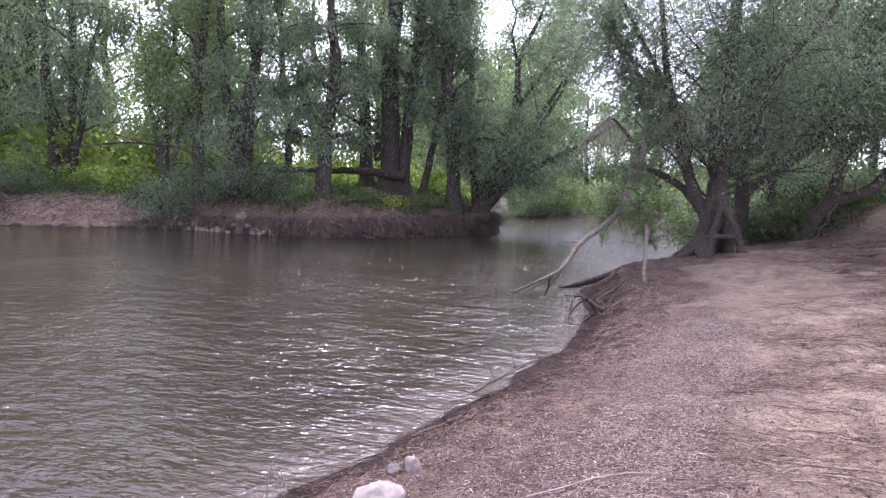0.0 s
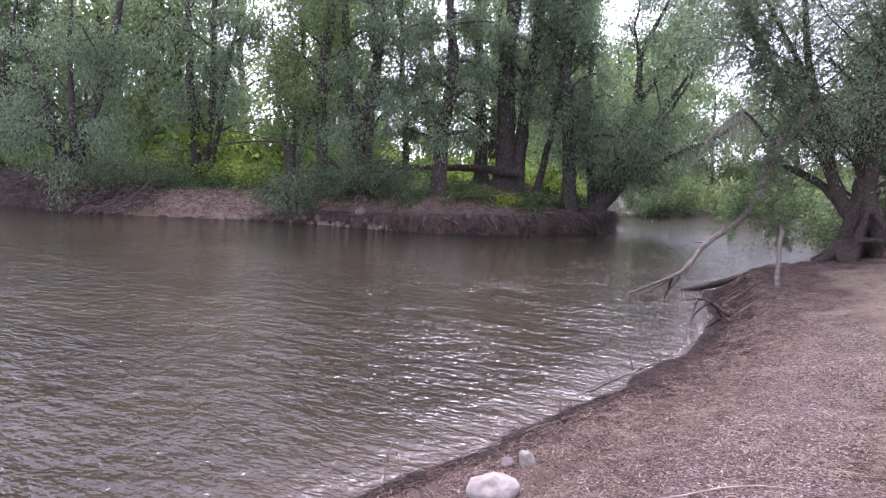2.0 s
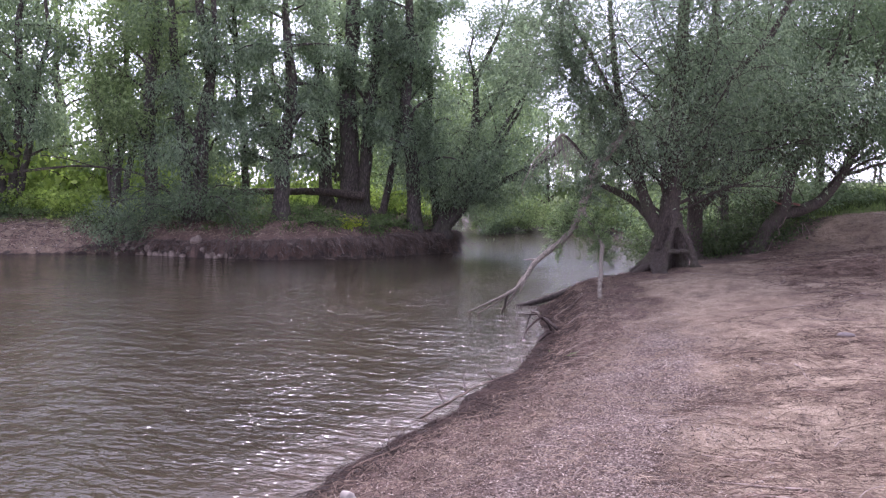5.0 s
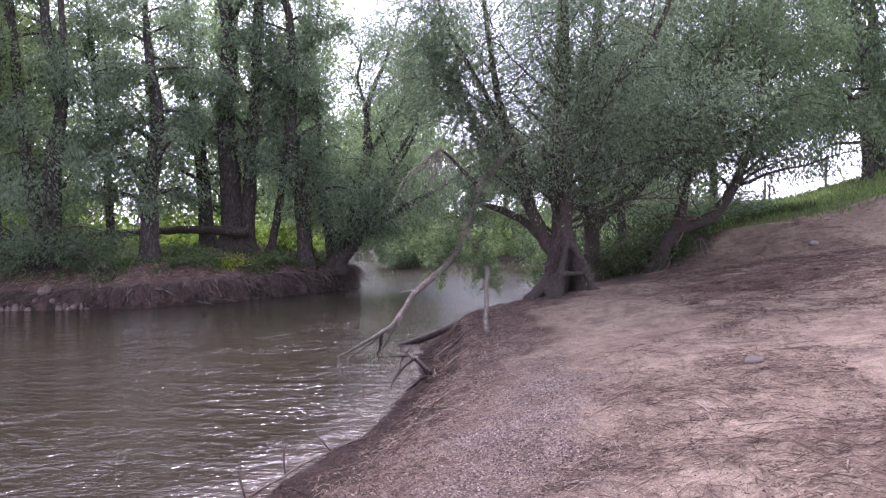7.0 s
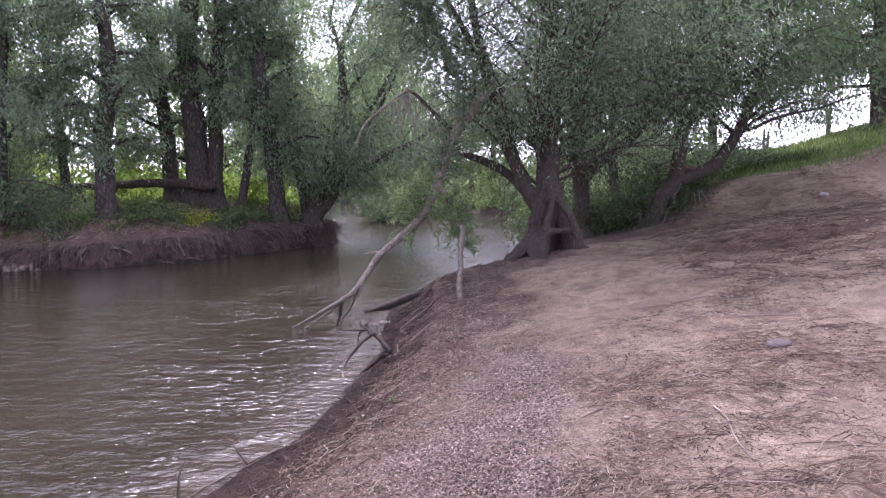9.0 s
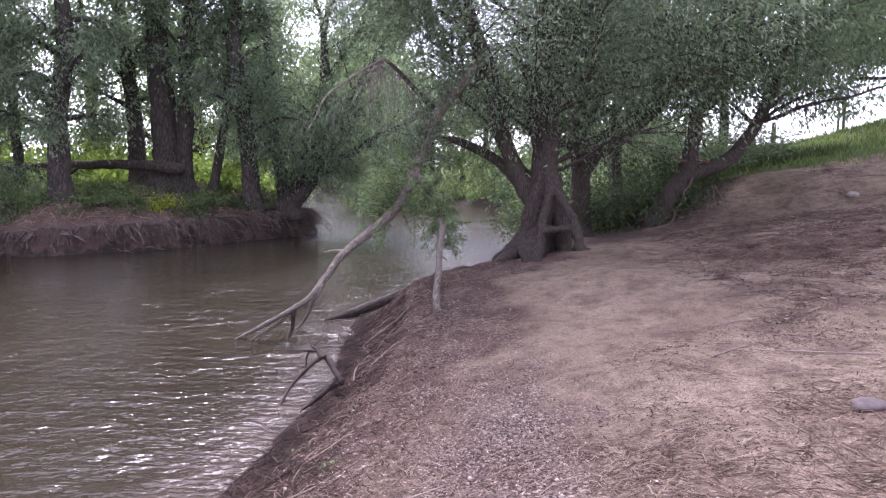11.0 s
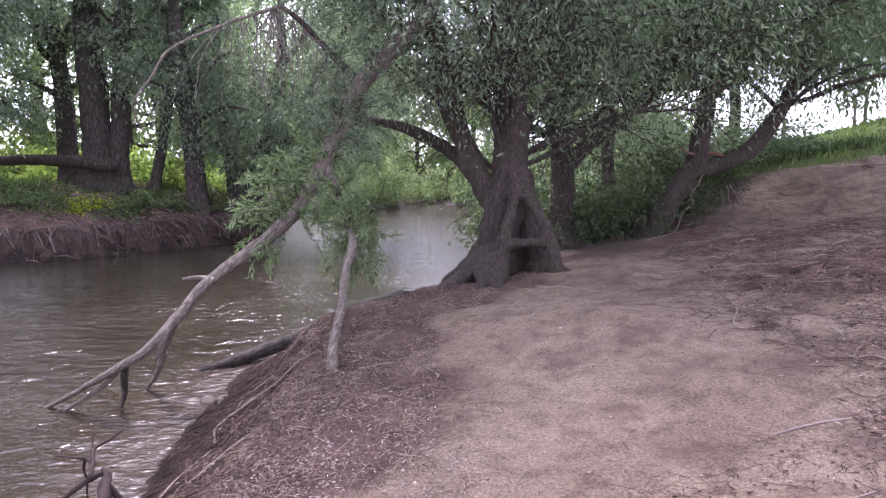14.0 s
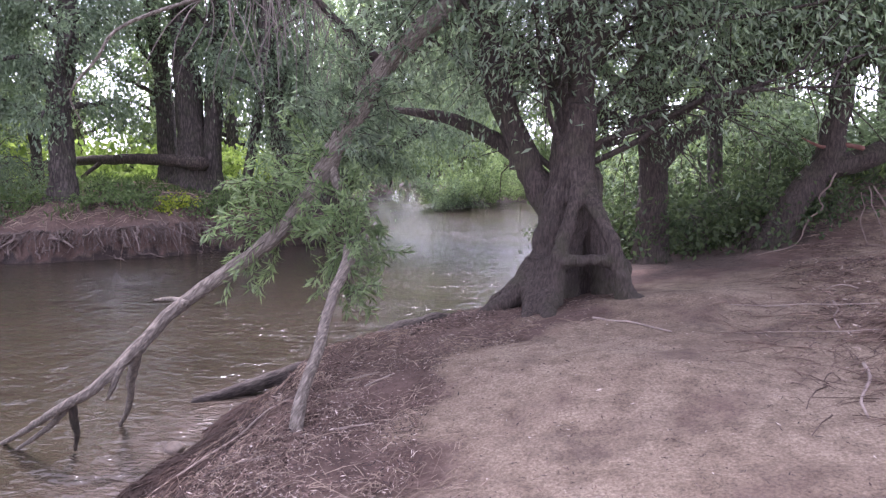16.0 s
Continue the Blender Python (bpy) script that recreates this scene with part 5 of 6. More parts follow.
def stone(name, label, x, y, size, mat, seed, sink=0.25, rugged=0.0):
    bm = bmesh.new()
    bmesh.ops.create_icosphere(bm, subdivisions=4 if rugged else 3, radius=0.5)
    for v in bm.verts:
        k = 1 + 0.22 * noise.noise(v.co * 1.7 + Vector((seed, 0, 0))) + 0.07 * noise.noise(v.co * 5 + Vector((0, seed, 0)))
        if rugged:  # broken flats and dents
            cell = noise.voronoi(v.co * 2.2 + Vector((seed, seed, 0)))[0]
            k = k * (1 + rugged * (0.25 - 0.5 * min(cell[0], 0.6))) + 0.06 * noise.noise(v.co * 11)
        v.co = Vector((v.co.x * size[0], v.co.y * size[1], v.co.z * size[2])) * k
    for f in bm.faces:
        f.smooth = True
    me = bpy.data.meshes.new(name)
    bm.to_mesh(me)
    bm.free()
    me.materials.append(mat)
    ob = new(name, me)
    ob.matrix_basis = pose(x, y, lift(x, y) + size[2] * (0.5 - sink), 0, 0, seed * 40)
    return tagged(ob, label, "stone")


stone("stone", "large pale rounded stone at the water's edge", -1.53, 1.93, (0.34, 0.27, 0.19), STONE, 1, rugged=0.5)
stone("stone", "small tan stone at the water's edge", -1.5, 2.5, (0.11, 0.11, 0.14), STONE, 2, rugged=0.5)
stone("stone", "small dark wet stone at the water's edge", -1.64, 2.5, (0.15, 0.11, 0.07), STONE_DARK, 3, 0.35, 0.5)
stone("clod", "tan clod of earth lying in the shallows", -0.88, 11.15, (0.2, 0.14, 0.1), CLOD, 8)
clod_rng = np.random.default_rng(19)
for x in np.linspace(-16.3, -12.2, 26):
    y = float(np.interp(x, FAR_SHORE[:17, 0], FAR_SHORE[:17, 1])) + clod_rng.uniform(-0.06, 0.1)
    tagged(stone("clay_lump", "pale washed clay lump at the foot of the cut bank", x + clod_rng.uniform(-0.05, 0.05), y, (clod_rng.uniform(0.1, 0.26), 0.2, clod_rng.uniform(0.15, 0.36)), CLAY, int(clod_rng.integers(1, 90)), 0.3), group="clay lumps on the far waterline")
stone("stone", "pale stone on the sandy slope", 7.6, 15.6, (0.2, 0.16, 0.13), STONE, 4)
stone("stone", "dark flint stone on the sand", 3.09, 7.04, (0.24, 0.17, 0.08), STONE_DARK, 5, 0.45)

# bared roots hanging off the slope by the leaning tree
for i, pts in enumerate([[(4.9, 16.15, 2.0, 0.022), (4.72, 16.1, 1.78, 0.02), (4.62, 15.95, 1.62, 0.022), (4.45, 15.9, 1.45, 0.017), (4.3, 15.7, 1.3, 0.016), (3.9, 15.4, 1.2, 0.008)],
                         [(5.25, 16.1, 2.35, 0.014), (5.22, 15.6, 2.0, 0.013), (5.26, 15.3, 1.7, 0.012), (5.34, 15.0, 1.5, 0.012), (5.3, 14.7, 1.4, 0.01), (5.42, 14.3, 1.4, 0.005)],
                         [(5.3, 16.1, 2.4, 0.02), (5.42, 15.6, 1.9, 0.018), (5.6, 15.2, 1.7, 0.016), (5.75, 14.8, 1.5, 0.014), (5.8, 14.5, 1.45, 0.006)],
                         [(5.1, 15.9, 1.9, 0.012), (5.08, 15.6, 1.7, 0.011), (5.15, 15.3, 1.55, 0.009), (5.1, 15.1, 1.5, 0.005)]]):
    g = np.random.default_rng(500 + i)
    pts = smooth_path(pts, 22)
    pts[2:, :2] += smooth_path(0.03 * g.normal(size=(10, 2)), 20)
    pts = [(x, y, max(z - 0.02 * j, on(x, y, 0.5 * r)) if i == 0 else on(x, y, 0.6 * r) + max(0.0, 0.5 * (1 - j / 7.0)), r) for j, (x, y, z, r) in enumerate(pts)]
    lone_rod("bared_root", "pale crooked bared root trailing down the bank slope", "root", [(x, y, z, 0.5 * r) for x, y, z, r in pts], ROOT_SLOPE, "bared roots on the slope", 30, 7, 80 + i)
lone_rod("broken_branch", "broken reddish branch caught by the leaning tree", "branch", [(5.2, 16.2, 2.3, 0.03), (4.95, 16.25, 2.36, 0.028), (4.78, 16.22, 2.32, 0.024), (4.66, 16.24, 2.36, 0.018), (4.5, 16.2, 2.44, 0.005)], WOOD_RED, "", 12, 8, 90)

# far bank: fallen log, dead bough, heap of washed roots, fringe of roots on the cut
LOG = root_empty("fallen_log", (-13.0, 24.1, 2.45), "long fallen trunk propped level among the far trees", "log")
rod("trunk", [(-17.2, 25.8, 2.3, 0.11), (-15, 25.0, 2.42, 0.13), (-13, 24.1, 2.46, 0.14), (-11.2, 23.6, 2.46, 0.15), (-9.9, 23.6, 2.42, 0.17), (-8.9, 23.8, 2.3, 0.2)], LOG, BARK_LOG, "", 26, 12, 12)
rod("branch_stub", [(-12.4, 23.9, 2.45, 0.07), (-12.6, 23.5, 2.1, 0.06), (-12.9, 23.2, on(-12.9, 23.2), 0.04)], LOG, BARK_LOG, "", 8, 7, 13)
rod("branch_stub", [(-14.6, 24.8, 2.42, 0.07), (-14.4, 24.9, 1.9, 0.06), (-14.3, 25.0, on(-14.3, 25.0), 0.05)], LOG, BARK_LOG, "", 8, 7, 14)
rod("branch_stub", [(-16.6, 25.6, 2.33, 0.07), (-16.5, 25.5, 1.9, 0.06), (-16.4, 25.4, on(-16.4, 25.4), 0.05)], LOG, BARK_LOG, "", 8, 7, 15)
lone_rod("leaning_trunk", "thin bleached dead trunk leaning over the river bend", "trunk", [(-34.2, 17.0, on(-34.2, 17.0, -0.1), 0.1), (-36.0, 16.8, 1.6, 0.09), (-38.0, 16.5, 2.5, 0.075), (-40.2, 16.2, 3.4, 0.04)], ROOT, "", 14, 8, 91)
DEADBOUGH = root_empty("dead_bough", (-15.4, 20.9, on(-15.4, 20.9)), "dead grey bough reaching out over the sandy far bank", "branch")
rod("stem", [(-15.4, 20.9, on(-15.4, 20.9, -0.1), 0.06), (-15.8, 20.6, 2.4, 0.055), (-16.8, 20.0, 3.0, 0.045), (-18.2, 19.3, 3.15, 0.036), (-19.6, 18.6, 3.0, 0.026), (-21.2, 17.8, 2.6, 0.012)], DEADBOUGH, BARK_LOG, "", 24, 8, 16)
rod("branch", [(-17.8, 19.5, 3.1, 0.026), (-19.0, 18.8, 3.45, 0.018), (-20.6, 18.2, 3.5, 0.008)], DEADBOUGH, BARK_LOG, "", 8, 6, 17)
rod("branch", [(-18.8, 19.0, 3.1, 0.024), (-20.2, 18.2, 2.8, 0.016), (-21.6, 17.4, 2.45, 0.008)], DEADBOUGH, BARK_LOG, "", 8, 6, 18)


def shore_points(line, n, rng, x0, x1):
    """Random places on a shoreline between two x, with the way inland."""
    seg = line[1:] - line[:-1]
    size = np.hypot(*seg.T)
    mid = (line[1:, 0] + line[:-1, 0]) / 2
    size = size * ((mid > x0) & (mid < x1))
    k = rng.choice(len(seg), n, p=size / size.sum())
    p = line[k] + seg[k] * rng.random((n, 1))
    d = unit(seg[k])
    return p, np.stack([-d[:, 1], d[:, 0]], 1)


def ground_lines(p2, way2, length, k, rng, wander, up, over=0.012):
    """Polylines that lie on the ground."""
    P = paths(np.column_stack([p2, np.zeros(len(p2))]), np.column_stack([way2, np.zeros(len(p2))]), length, k, rng, wander)
    P[:, :, 2] = height(P[:, :, 0], P[:, :, 1]) + over + up * rng.random((len(p2), 1)) * np.sin(np.linspace(0.2, 2.9, k))
    return P


def root_fringe():
    rng = np.random.default_rng(51)
    n = 1600
    p, inl = shore_points(FAR_SHORE[:18], n, rng, -17, -5)
    tuft = waves(p[:, 0], p[:, 1], 0.6, 57)
    top_in = rng.uniform(0.05, 0.4, n)
    s = p + inl * top_in[:, None]
    k = 5
    u = np.linspace(0, 1, k)
    P = np.zeros((n, k, 3))
    drift = rng.normal(size=(n, 2)) * np.where(rng.random(n) < 0.15, 0.4, 0.1)[:, None]
    out_to = rng.uniform(-0.16, 0.06, n) - 0.05 * tuft
    for j in range(k):
        P[:, j, :2] = p + inl * (top_in * (1 - u[j]) + out_to * np.sqrt(u[j]))[:, None] + drift * u[j] + 0.025 * rng.normal(size=(n, 2))
    z0 = height(s[:, 0], s[:, 1]) + 0.02
    stop = np.clip(0.58 + 0.25 * tuft + 0.25 * rng.normal(size=n), 0.0, 0.92)
    P[:, :, 2] = z0[:, None] * (1 - (1 - stop[:, None]) * u ** rng.uniform(1.0, 2.2, (n, 1))) + 0.02 * rng.normal(size=(n, k))
    v, f = tubes(P, rng.gamma(2.0, 0.006, n).clip(0.004, 0.04)[:, None] * np.linspace(1, 0.5, k), 4)
    tagged(link_mesh("root_fringe", v, f, ROOT_WET), "mat of bared roots hanging over the cut far bank", "roots", kind="stuff")


def root_heap():
    rng = np.random.default_rng(52)
    n = 900
    p, inl = shore_points(FAR_SHORE[:12], n, rng, -36, -22.5)
    p = p + inl * rng.uniform(0.0, 1.6, (n, 1))
    P = paths(np.column_stack([p, height(p[:, 0], p[:, 1]) + rng.uniform(0.02, 0.45, n)]), np.column_stack([rng.normal(size=(n, 2)) - 0.7 * inl, rng.normal(size=n) * 0.25]), rng.uniform(0.5, 1.8, n), 7, rng, 0.2, 0, 0.35)
    P[:, :, 2] = np.maximum(P[:, :, 2], -0.02)
    v, f = tubes(P, rng.uniform(0.008, 0.032, n)[:, None] * np.linspace(1, 0.4, 7), 5)
    tagged(link_mesh("root_heap", v, f, ROOT_WET), "tangled heap of washed roots and dead branches on the far waterside", "roots", kind="stuff")


def grass(name, label, n, places, tall, rng, mat=GRASS, wide=0.02):
    p = places
    at = np.column_stack([p, height(p[:, 0], p[:, 1]) - 0.01])
    d = unit(np.column_stack([0.45 * rng.normal(size=(len(p), 2)), np.ones(len(p))]))
    L = tall * rng.uniform(0.5, 1.2, len(p))
    v, f = leaves(at, d, L, np.full(len(p), wide), rng)
    tagged(link_mesh(name, v, f, mat, smooth=False), label, "grass", kind="stuff")


def scatter(n, x0, x1, y0, y1, test, rng, patch=None):
    out = []
    total = 0
    while total < n:
        x, y = rng.uniform(x0, x1, 4 * n), rng.uniform(y0, y1, 4 * n)
        dn, df = shore_distances(x, y)
        ok = test(dn, df, x, y)
        if patch:
            ok &= waves(x, y, patch[0], patch[1]) > patch[2] + 0.25 * rng.normal(size=len(x))
        out.append(np.column_stack([x[ok], y[ok]]))
        total += ok.sum()
        if ok.sum() == 0:
            break
    return np.concatenate(out)[:n]


root_fringe()
root_heap()
rg = np.random.default_rng(61)
grass("grass", "long green grass and nettles under the far trees", 0, scatter(9000, -24, -5, 17, 30, lambda dn, df, x, y: df > np.interp(x, [-23.5, -22.5, -16.5, -15.5, -12], [1.2, 2.7, 2.3, 1.0, 0.5]), rg, (1.7, 33, 0.2)), 0.28, rg, GRASS, 0.03)
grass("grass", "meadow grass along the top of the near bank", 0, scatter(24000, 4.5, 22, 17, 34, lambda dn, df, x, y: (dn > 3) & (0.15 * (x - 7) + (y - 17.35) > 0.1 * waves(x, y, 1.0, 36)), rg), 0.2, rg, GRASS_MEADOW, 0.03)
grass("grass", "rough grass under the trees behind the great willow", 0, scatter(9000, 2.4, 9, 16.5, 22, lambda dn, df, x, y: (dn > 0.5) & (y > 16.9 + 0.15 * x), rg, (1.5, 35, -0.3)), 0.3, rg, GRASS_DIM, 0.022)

# fence posts at the top of the meadow
for i, (x, y) in enumerate([(12.8, 25.9), (11.4, 28.0), (14.7, 29.9), (12.7, 30.8), (17.5, 29.0)]):
    lone_rod("fence_post", "thin weathered wooden fence post on the meadow", "fence post", [(x, y, on(x, y, -0.15), 0.05), (x, y, on(x, y, 0.5), 0.05), (x + 0.02, y, on(x, y, 1.15), 0.045), (x + 0.02, y, on(x, y, 1.17), 0.01)], POST, "fence posts", 9, 8, i)


# ---- litter and gravel on the beach ----
def litter(name, label, n, mat, test, box, length, radius, seed, patch=None, up=0.04, follow=0.0, k=3):
    rng = np.random.default_rng(seed)
    p = scatter(n, *box, test, rng, patch)
    a = rng.uniform(0, 6.28, len(p))
    way = np.column_stack([np.cos(a), np.sin(a) + follow * np.sign(np.sin(a))])
    P = ground_lines(p, unit(way), rng.gamma(2.2, length / 2.2, len(p)) + 0.02, k, rng, 0.2 if k > 2 else 0.0, up, 0.004)
    v, f = tubes(P, radius * rng.uniform(0.5, 1.5, len(p))[:, None] * np.linspace(1, 0.6, k), 3)
    tagged(link_mesh(name, v, f, mat, smooth=False), label, "litter", kind="stuff")


def flakes(name, label, n, mat, test, box, length, radius, seed, patch=None, up=0.006):
    """Small thin chips and bits that lie tilted on the ground."""
    rng = np.random.default_rng(seed)
    p = scatter(n, *box, test, rng, patch)
    a = rng.uniform(0, 6.28, len(p))
    way = unit(np.column_stack([np.cos(a), np.sin(a), 0.25 * rng.normal(size=len(p))]))
    L = rng.gamma(2.2, length / 2.2, len(p)) + 0.012
    at = np.column_stack([p, height(p[:, 0], p[:, 1]) + 0.004 + up * rng.random(len(p))])
    side = unit(np.cross(way, np.array([0, 0, 1.0])) + 0.35 * rng.normal(size=(len(p), 3)))
    W = (radius * rng.uniform(0.7, 2.2, len(p)))[:, None]
    v = np.stack([at, at + 0.4 * way * L[:, None] + side * W, at + way * L[:, None], at + 0.55 * way * L[:, None] - side * W], 1)
    tagged(link_mesh(name, v.reshape(-1, 3), np.arange(4 * len(p)).reshape(-1, 4), mat, smooth=False), label, "litter", kind="stuff")


litter("wet_debris", "dark wet twigs and reed debris along the waterline", 9000, STRAW_DARK, lambda dn, df, x, y: (dn > -0.06) & (dn < 0.16 + 0.045 * y), (-3.2, 0.8, 0.2, 13.4), 0.08, 0.0034, 71, None, 0.012, 0.8, 2)
litter("wet_debris", "sodden dark brown roots and twigs packed on the bank edge", 11000, STRAW_DARK, lambda dn, df, x, y: (dn > 0.0) & (dn < 0.6), (-1.5, 0.8, 4.5, 13.4), 0.10, 0.004, 77, None, 0.015, 0.8, 2)
litter("wet_debris", "thin brown roots washed out along the bank edge", 420, STRAW_DARK, lambda dn, df, x, y: (dn > 0.02) & (dn < 0.6), (-1.3, 0.8, 6.5, 13.0), 0.3, 0.0035, 78, None, 0.015, 1.5, 5)
flakes("wet_debris", "dark sodden bits of bark among the litter", 14000, STRAW_DARK, lambda dn, df, x, y: (dn > 0.05) & (dn < np.interp(y, [0, 7, 12], [0.8, 1.1, 1.2])), (-3.4, 1.2, 0.0, 13.0), 0.035, 0.0028, 90, None, 0.01)
litter("reed_litter", "dry pale reed and twig litter strewn over the beach", 10000, STRAW, lambda dn, df, x, y: (dn > np.interp(y, [3, 6], [0.15, 0.3])) & (dn < np.interp(y, [5, 9], [4.0, 2.2])), (-3.0, 3.8, 0.2, 12.5), 0.085, 0.002, 72, (1.3, 41, -0.35), 0.03)
litter("reed_litter", "matted brown twigs and curled roots above the waterline", 10000, TWIGS, lambda dn, df, x, y: (dn > np.interp(y, [3, 6], [0.1, 0.16])) & (dn < np.interp(y, [0, 7, 12], [1.5, 1.2, 1.1])), (-4.2, 1.2, -0.6, 12.5), 0.1, 0.0019, 84, (1.0, 55, -0.6), 0.025, 0.6, 3)
litter("reed_litter", "patch of tangled brown twigs on the beach", 6000, TWIGS, lambda dn, df, x, y: (dn > 2.2) & (dn < 4.5), (-0.5, 4.6, 0.4, 7.5), 0.12, 0.0026, 85, (1.1, 56, -0.05), 0.025)
flakes("bark_chips", "red-brown chips and bits of reed covering the beach", 80000, CHIPS, lambda dn, df, x, y: (dn > np.interp(y, [3, 6], [0.3, 0.5])) & (dn < 1.9), (-3.0, 2.6, 0.2, 13.4), 0.02, 0.0018, 79, (1.3, 41, -0.5))
flakes("bark_chips", "pale bits of dry reed among the gravel", 12000, CHIPS, lambda dn, df, x, y: (dn > 0.3) & (dn < 4.5), (-3.0, 5, 0.2, 13), 0.016, 0.0022, 80, (1.1, 47, -0.4))
litter("reed_litter", "patches of dry twigs on the sandy slope", 3500, STRAW, lambda dn, df, x, y: (dn > 2.0) & (dn < 9) & ((y < 7.0 + 0.5 * (x - 2)) | (x > 4.2)), (0.5, 9.5, 1.0, 17.5), 0.08, 0.0025, 73, (1.6, 43, 0.12), 0.03)
litter("reed_litter", "dark rotting twigs in patches on the sandy slope", 5000, STRAW_DARK, lambda dn, df, x, y: (dn > 1.6) & (dn < 9) & ((y < 7.0 + 0.5 * (x - 2)) | (x > 4.2)), (0.5, 9.5, 1.0, 17.5), 0.06, 0.0017, 74, (1.6, 43, 0.02), 0.02, 0.0, 2)
flakes("bark_chips", "dark crumbs of bark in patches on the sandy slope", 30000, STRAW_DARK, lambda dn, df, x, y: (dn > 1.6) & (dn < 9) & ((y < 8.4 + 0.5 * (x - 2)) | (x > 4.2)), (0.5, 9.5, 1.0, 15.5), 0.022, 0.003, 91, (1.6, 43, 0.05), 0.006)
litter("reed_litter", "brown crumbs and twigs in patches on the bare sand", 3000, TWIGS, lambda dn, df, x, y: (x - 2.9) ** 2 + 0.7 * (y - 7.7) ** 2 < 1.3, (1.6, 4.3, 6.2, 9.2), 0.05, 0.0014, 86, (0.6, 57, -0.3), 0.015, 0.0, 2)
litter("root_litter", "fine roots and twigs lying down the bank under the trees", 3000, TWIGS, lambda dn, df, x, y: (dn > 2.8) & (dn < 7.5), (3.0, 8.5, 10.5, 17), 0.16, 0.0032, 75, (1.5, 49, -0.3), 0.03, 0.0, 4)
litter("twig_heap", "heap of dry broken twigs and roots on the sandy slope", 2600, TWIGS, lambda dn, df, x, y: ((x - 5.0) / 1.1) ** 2 + ((y - 11.7) / 0.45) ** 2 < 1 + 0.5 * waves(x, y, 0.5, 58), (3.6, 6.6, 10.9, 12.5), 0.2, 0.004, 87, None, 0.07, 0.0, 4)
litter("twig_heap", "scattered dry twigs and roots round the heap on the slope", 5000, TWIGS, lambda dn, df, x, y: x > 3.2 + 0.12 * (y - 9), (3.2, 8.5, 8.8, 14.6), 0.14, 0.003, 88, (0.8, 59, -0.2), 0.03, 0.0, 4)
flakes("bark_chips", "red-brown crumbs of bark and root on the slope", 22000, CHIPS, lambda dn, df, x, y: x > 3.3 + 0.12 * (y - 9), (3.3, 8.5, 8.8, 15.0), 0.03, 0.004, 93, (0.8, 59, -0.3))
litter("reed_litter", "pale dry sticks lying on the litter of the beach", 70, ROOT, lambda dn, df, x, y: dn > 0.3, (-1.6, 3.2, 1.2, 6.5), 0.28, 0.0045, 92, None, 0.03, 0.0, 5)
litter("twig_heap", "pale bare roots lying on the sandy slope", 60, ROOT, lambda dn, df, x, y: x > 3.4, (3.4, 8.0, 9.0, 14.4), 0.4, 0.006, 89, None, 0.05, 0.0, 5)
litter("reed_litter", "dark leaf litter under the far trees", 5000, STRAW, lambda dn, df, x, y: (df > 0.5) & (df < 5) & ((x > -16) | (x < -23.5)), (-27, -5.5, 13.5, 27), 0.3, 0.008, 76, None, 0.04, 0.0, 2)


litter("root_litter", "dark sticks and roots strewn on the sandy far bank", 420, ROOT_WET, lambda dn, df, x, y: (df > 0.05) & (df < 3.0), (-24, -15.5, 14, 20.8), 0.4, 0.012, 82, (0.9, 51, -0.2), 0.03, 0.0, 4)
litter("root_litter", "fine dry litter on the sandy far bank", 5000, CHIPS, lambda dn, df, x, y: (df > 0.1) & (df < 3.5), (-24, -15.5, 14, 20.8), 0.1, 0.009, 83, (0.7, 52, -0.3), 0.01, 0.0, 2)


def pebble_mesh(seed):
    bm = bmesh.new()
    bmesh.ops.create_icosphere(bm, subdivisions=1, radius=0.5)
    g = random.Random(seed)
    for v in bm.verts:
        v.co *= g.uniform(0.8, 1.15)
        v.co.z *= 0.55
    me = bpy.data.meshes.new("pebble")
    bm.to_mesh(me)
    bm.free()
    me.materials.append(PEBBLE_EACH)
    return me


def pebble_material():
    m, nt, p = material("pebble_shades")
    info = nt.nodes.new("ShaderNodeObjectInfo")
    col = ramp(nt, info.outputs["Random"], [(0.0, (0.16, 0.12, 0.105)), (0.5, (0.33, 0.265, 0.235)), (1.0, (0.42, 0.35, 0.31))])
    nt.links.new(mix(nt, noise_fac(nt, 40, 4), col, mix(nt, 0.5, col, (0.12, 0.09, 0.08))), p.inputs["Base Color"])
    p.inputs["Roughness"].default_value = 0.75
    return m


PEBBLE_EACH = pebble_material()
gravel_test = lambda dn, df, x, y: (dn > 0.25) & (dn < np.interp(y, [6, 9], [3.0, 1.3]))
pr = np.random.default_rng(81)
gp = scatter(14000, -2.8, 4.2, -0.6, 11.2, gravel_test, pr, (2.4, 45, -0.4))
gp = np.concatenate([gp, scatter(4500, -0.2, 2.0, 5.0, 9.3, lambda dn, df, x, y: (dn > 0.75) & (dn < 2.1), pr, (0.7, 46, 0.0))])  # the coarser pale band
sz = np.clip(pr.lognormal(-4.6, 0.42, len(gp)), 0.005, 0.045)
gz = height(gp[:, 0], gp[:, 1])
ball = np.array([(0.5, 0, 0), (0, 0.5, 0), (-0.5, 0, 0), (0, -0.5, 0), (0, 0, 0.5), (0, 0, -0.5)])
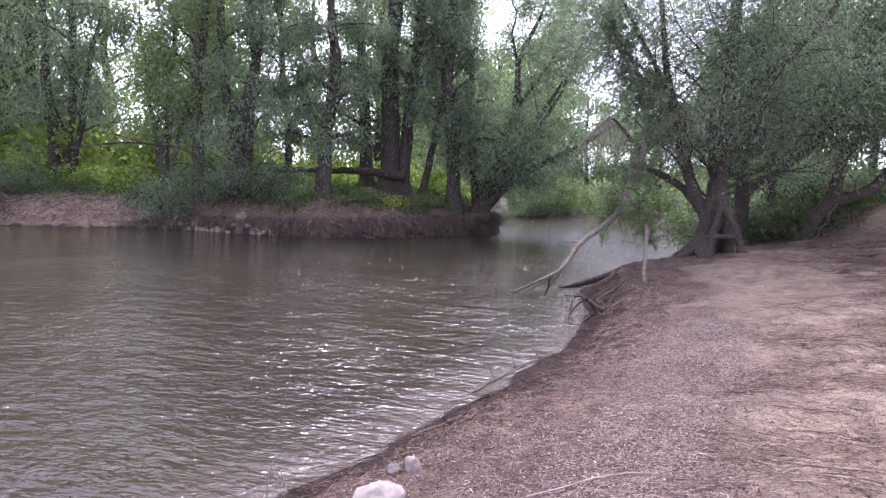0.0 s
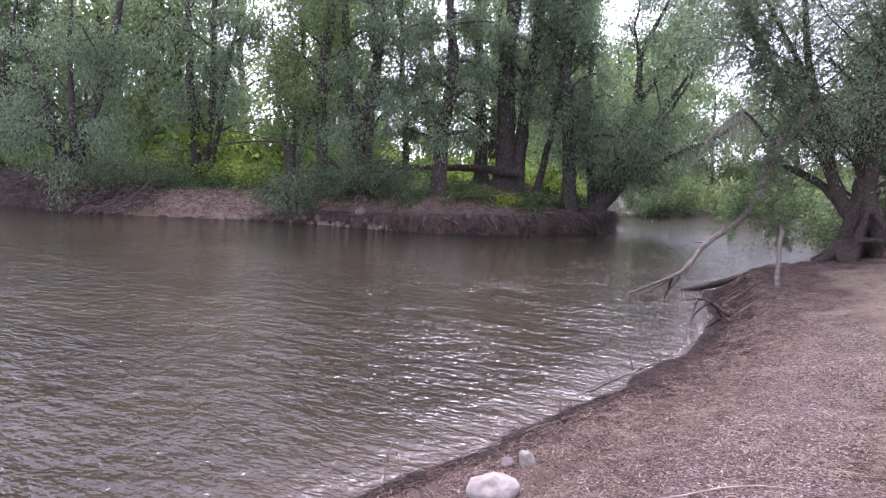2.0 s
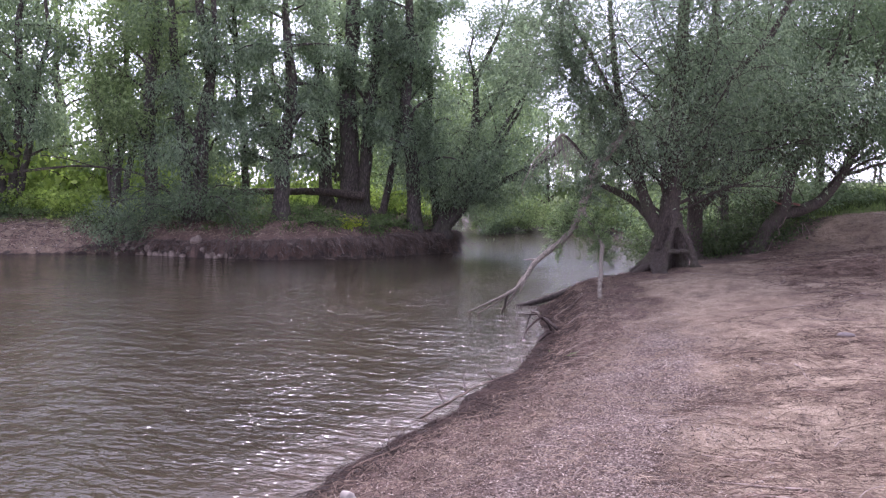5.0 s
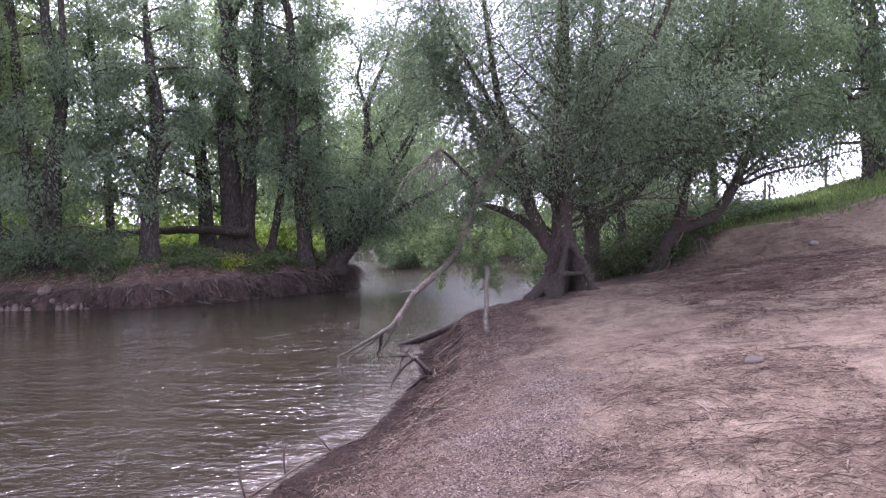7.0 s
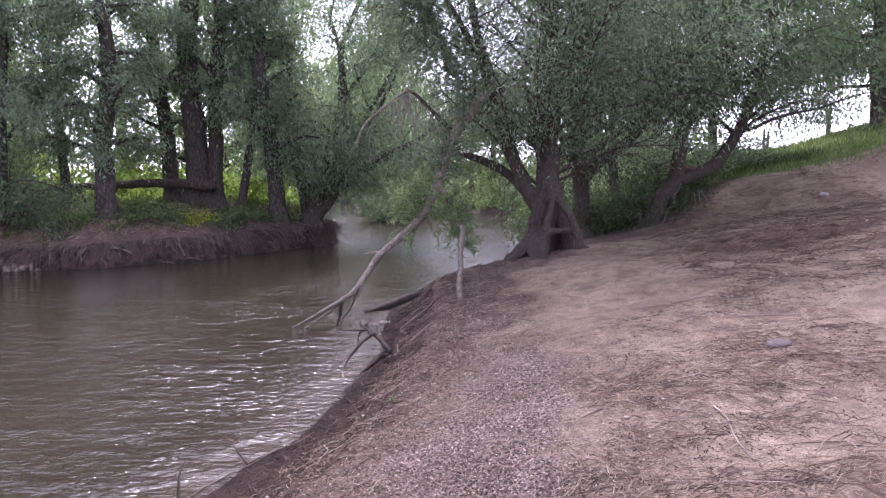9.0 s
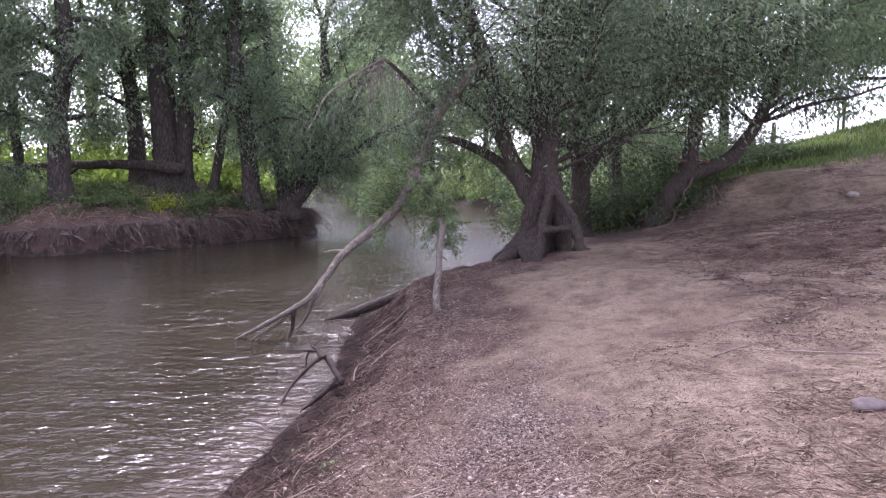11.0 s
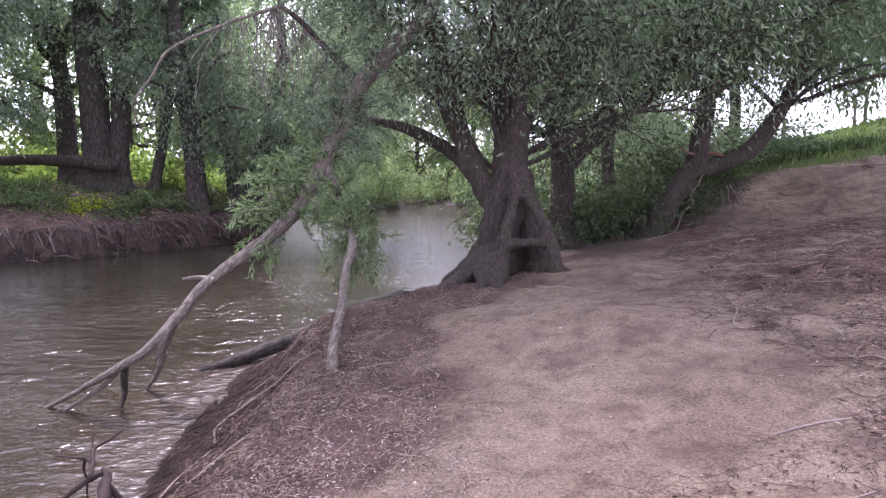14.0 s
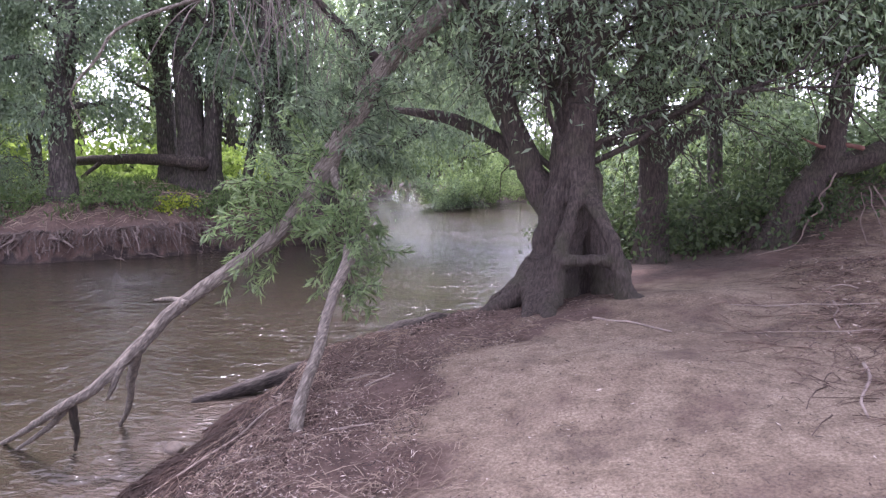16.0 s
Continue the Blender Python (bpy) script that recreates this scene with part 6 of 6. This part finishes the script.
tris = np.array([(0, 1, 4), (1, 2, 4), (2, 3, 4), (3, 0, 4), (1, 0, 5), (2, 1, 5), (3, 2, 5), (0, 3, 5)])
turn = pr.uniform(0, 6.28, len(gp))
flat = np.stack([np.ones(len(gp)), pr.uniform(0.6, 1, len(gp)), pr.uniform(0.4, 0.75, len(gp))], 1)
pv = ball[None] * pr.uniform(0.7, 1.3, (len(gp), 6, 1)) * sz[:, None, None] * 1.25 * flat[:, None]
pv = np.stack([pv[..., 0] * np.cos(turn)[:, None] - pv[..., 1] * np.sin(turn)[:, None], pv[..., 0] * np.sin(turn)[:, None] + pv[..., 1] * np.cos(turn)[:, None], pv[..., 2]], -1)
pv = pv + np.column_stack([gp, gz + 0.12 * sz])[:, None]
pf = tris[None] + 6 * np.arange(len(gp))[:, None, None]
tagged(link_mesh("gravel", pv.reshape(-1, 3), pf.reshape(-1, 3), PEBBLE, smooth=False), "pale gravel and broken shell along the beach", "gravel", kind="stuff")
kinds = [pebble_mesh(i) for i in range(5)]
pp = scatter(300, -1.2, 2.2, 5.2, 10.6, gravel_test, pr)
for i, (x, y) in enumerate(pp):
    ob = new("pebble", kinds[i % 5])
    size = pr.uniform(0.014, 0.034)
    ob.matrix_basis = pose(x, y, lift(x, y) + 0.15 * size, 0, 0, pr.uniform(0, 360)) @ Matrix.Diagonal((size, size * 0.8, size, 1))
    ob.parent = GROUND

bush("seedling", "small green seedling among the shore debris", -0.5, 7.43, 0.13, 0.08, 34, (0.034, 0.015), 160, LEAF_BRIGHT, 6, 0.3, clump=0.02)
bush("seedling", "tiny green seedling on the gravel", -0.1, 7.1, 0.09, 0.05, 26, (0.024, 0.012), 161, LEAF_BRIGHT, 5, 0.3, clump=0.015)
for i, (x, y, dx, tall) in enumerate([(-2.3, 1.9, 0.05, 0.28), (-2.22, 2.0, -0.03, 0.16)]):
    lone_rod("reed_stalk", "dry reed stalk standing at the waterline", "reed", [(x, y, on(x, y, -0.05), 0.004), (x + dx * 0.3, y, 0.5 * tall, 0.0035), (x + dx, y, tall, 0.0015)], STRAW, "dry reed stalks", 8, 5, i)
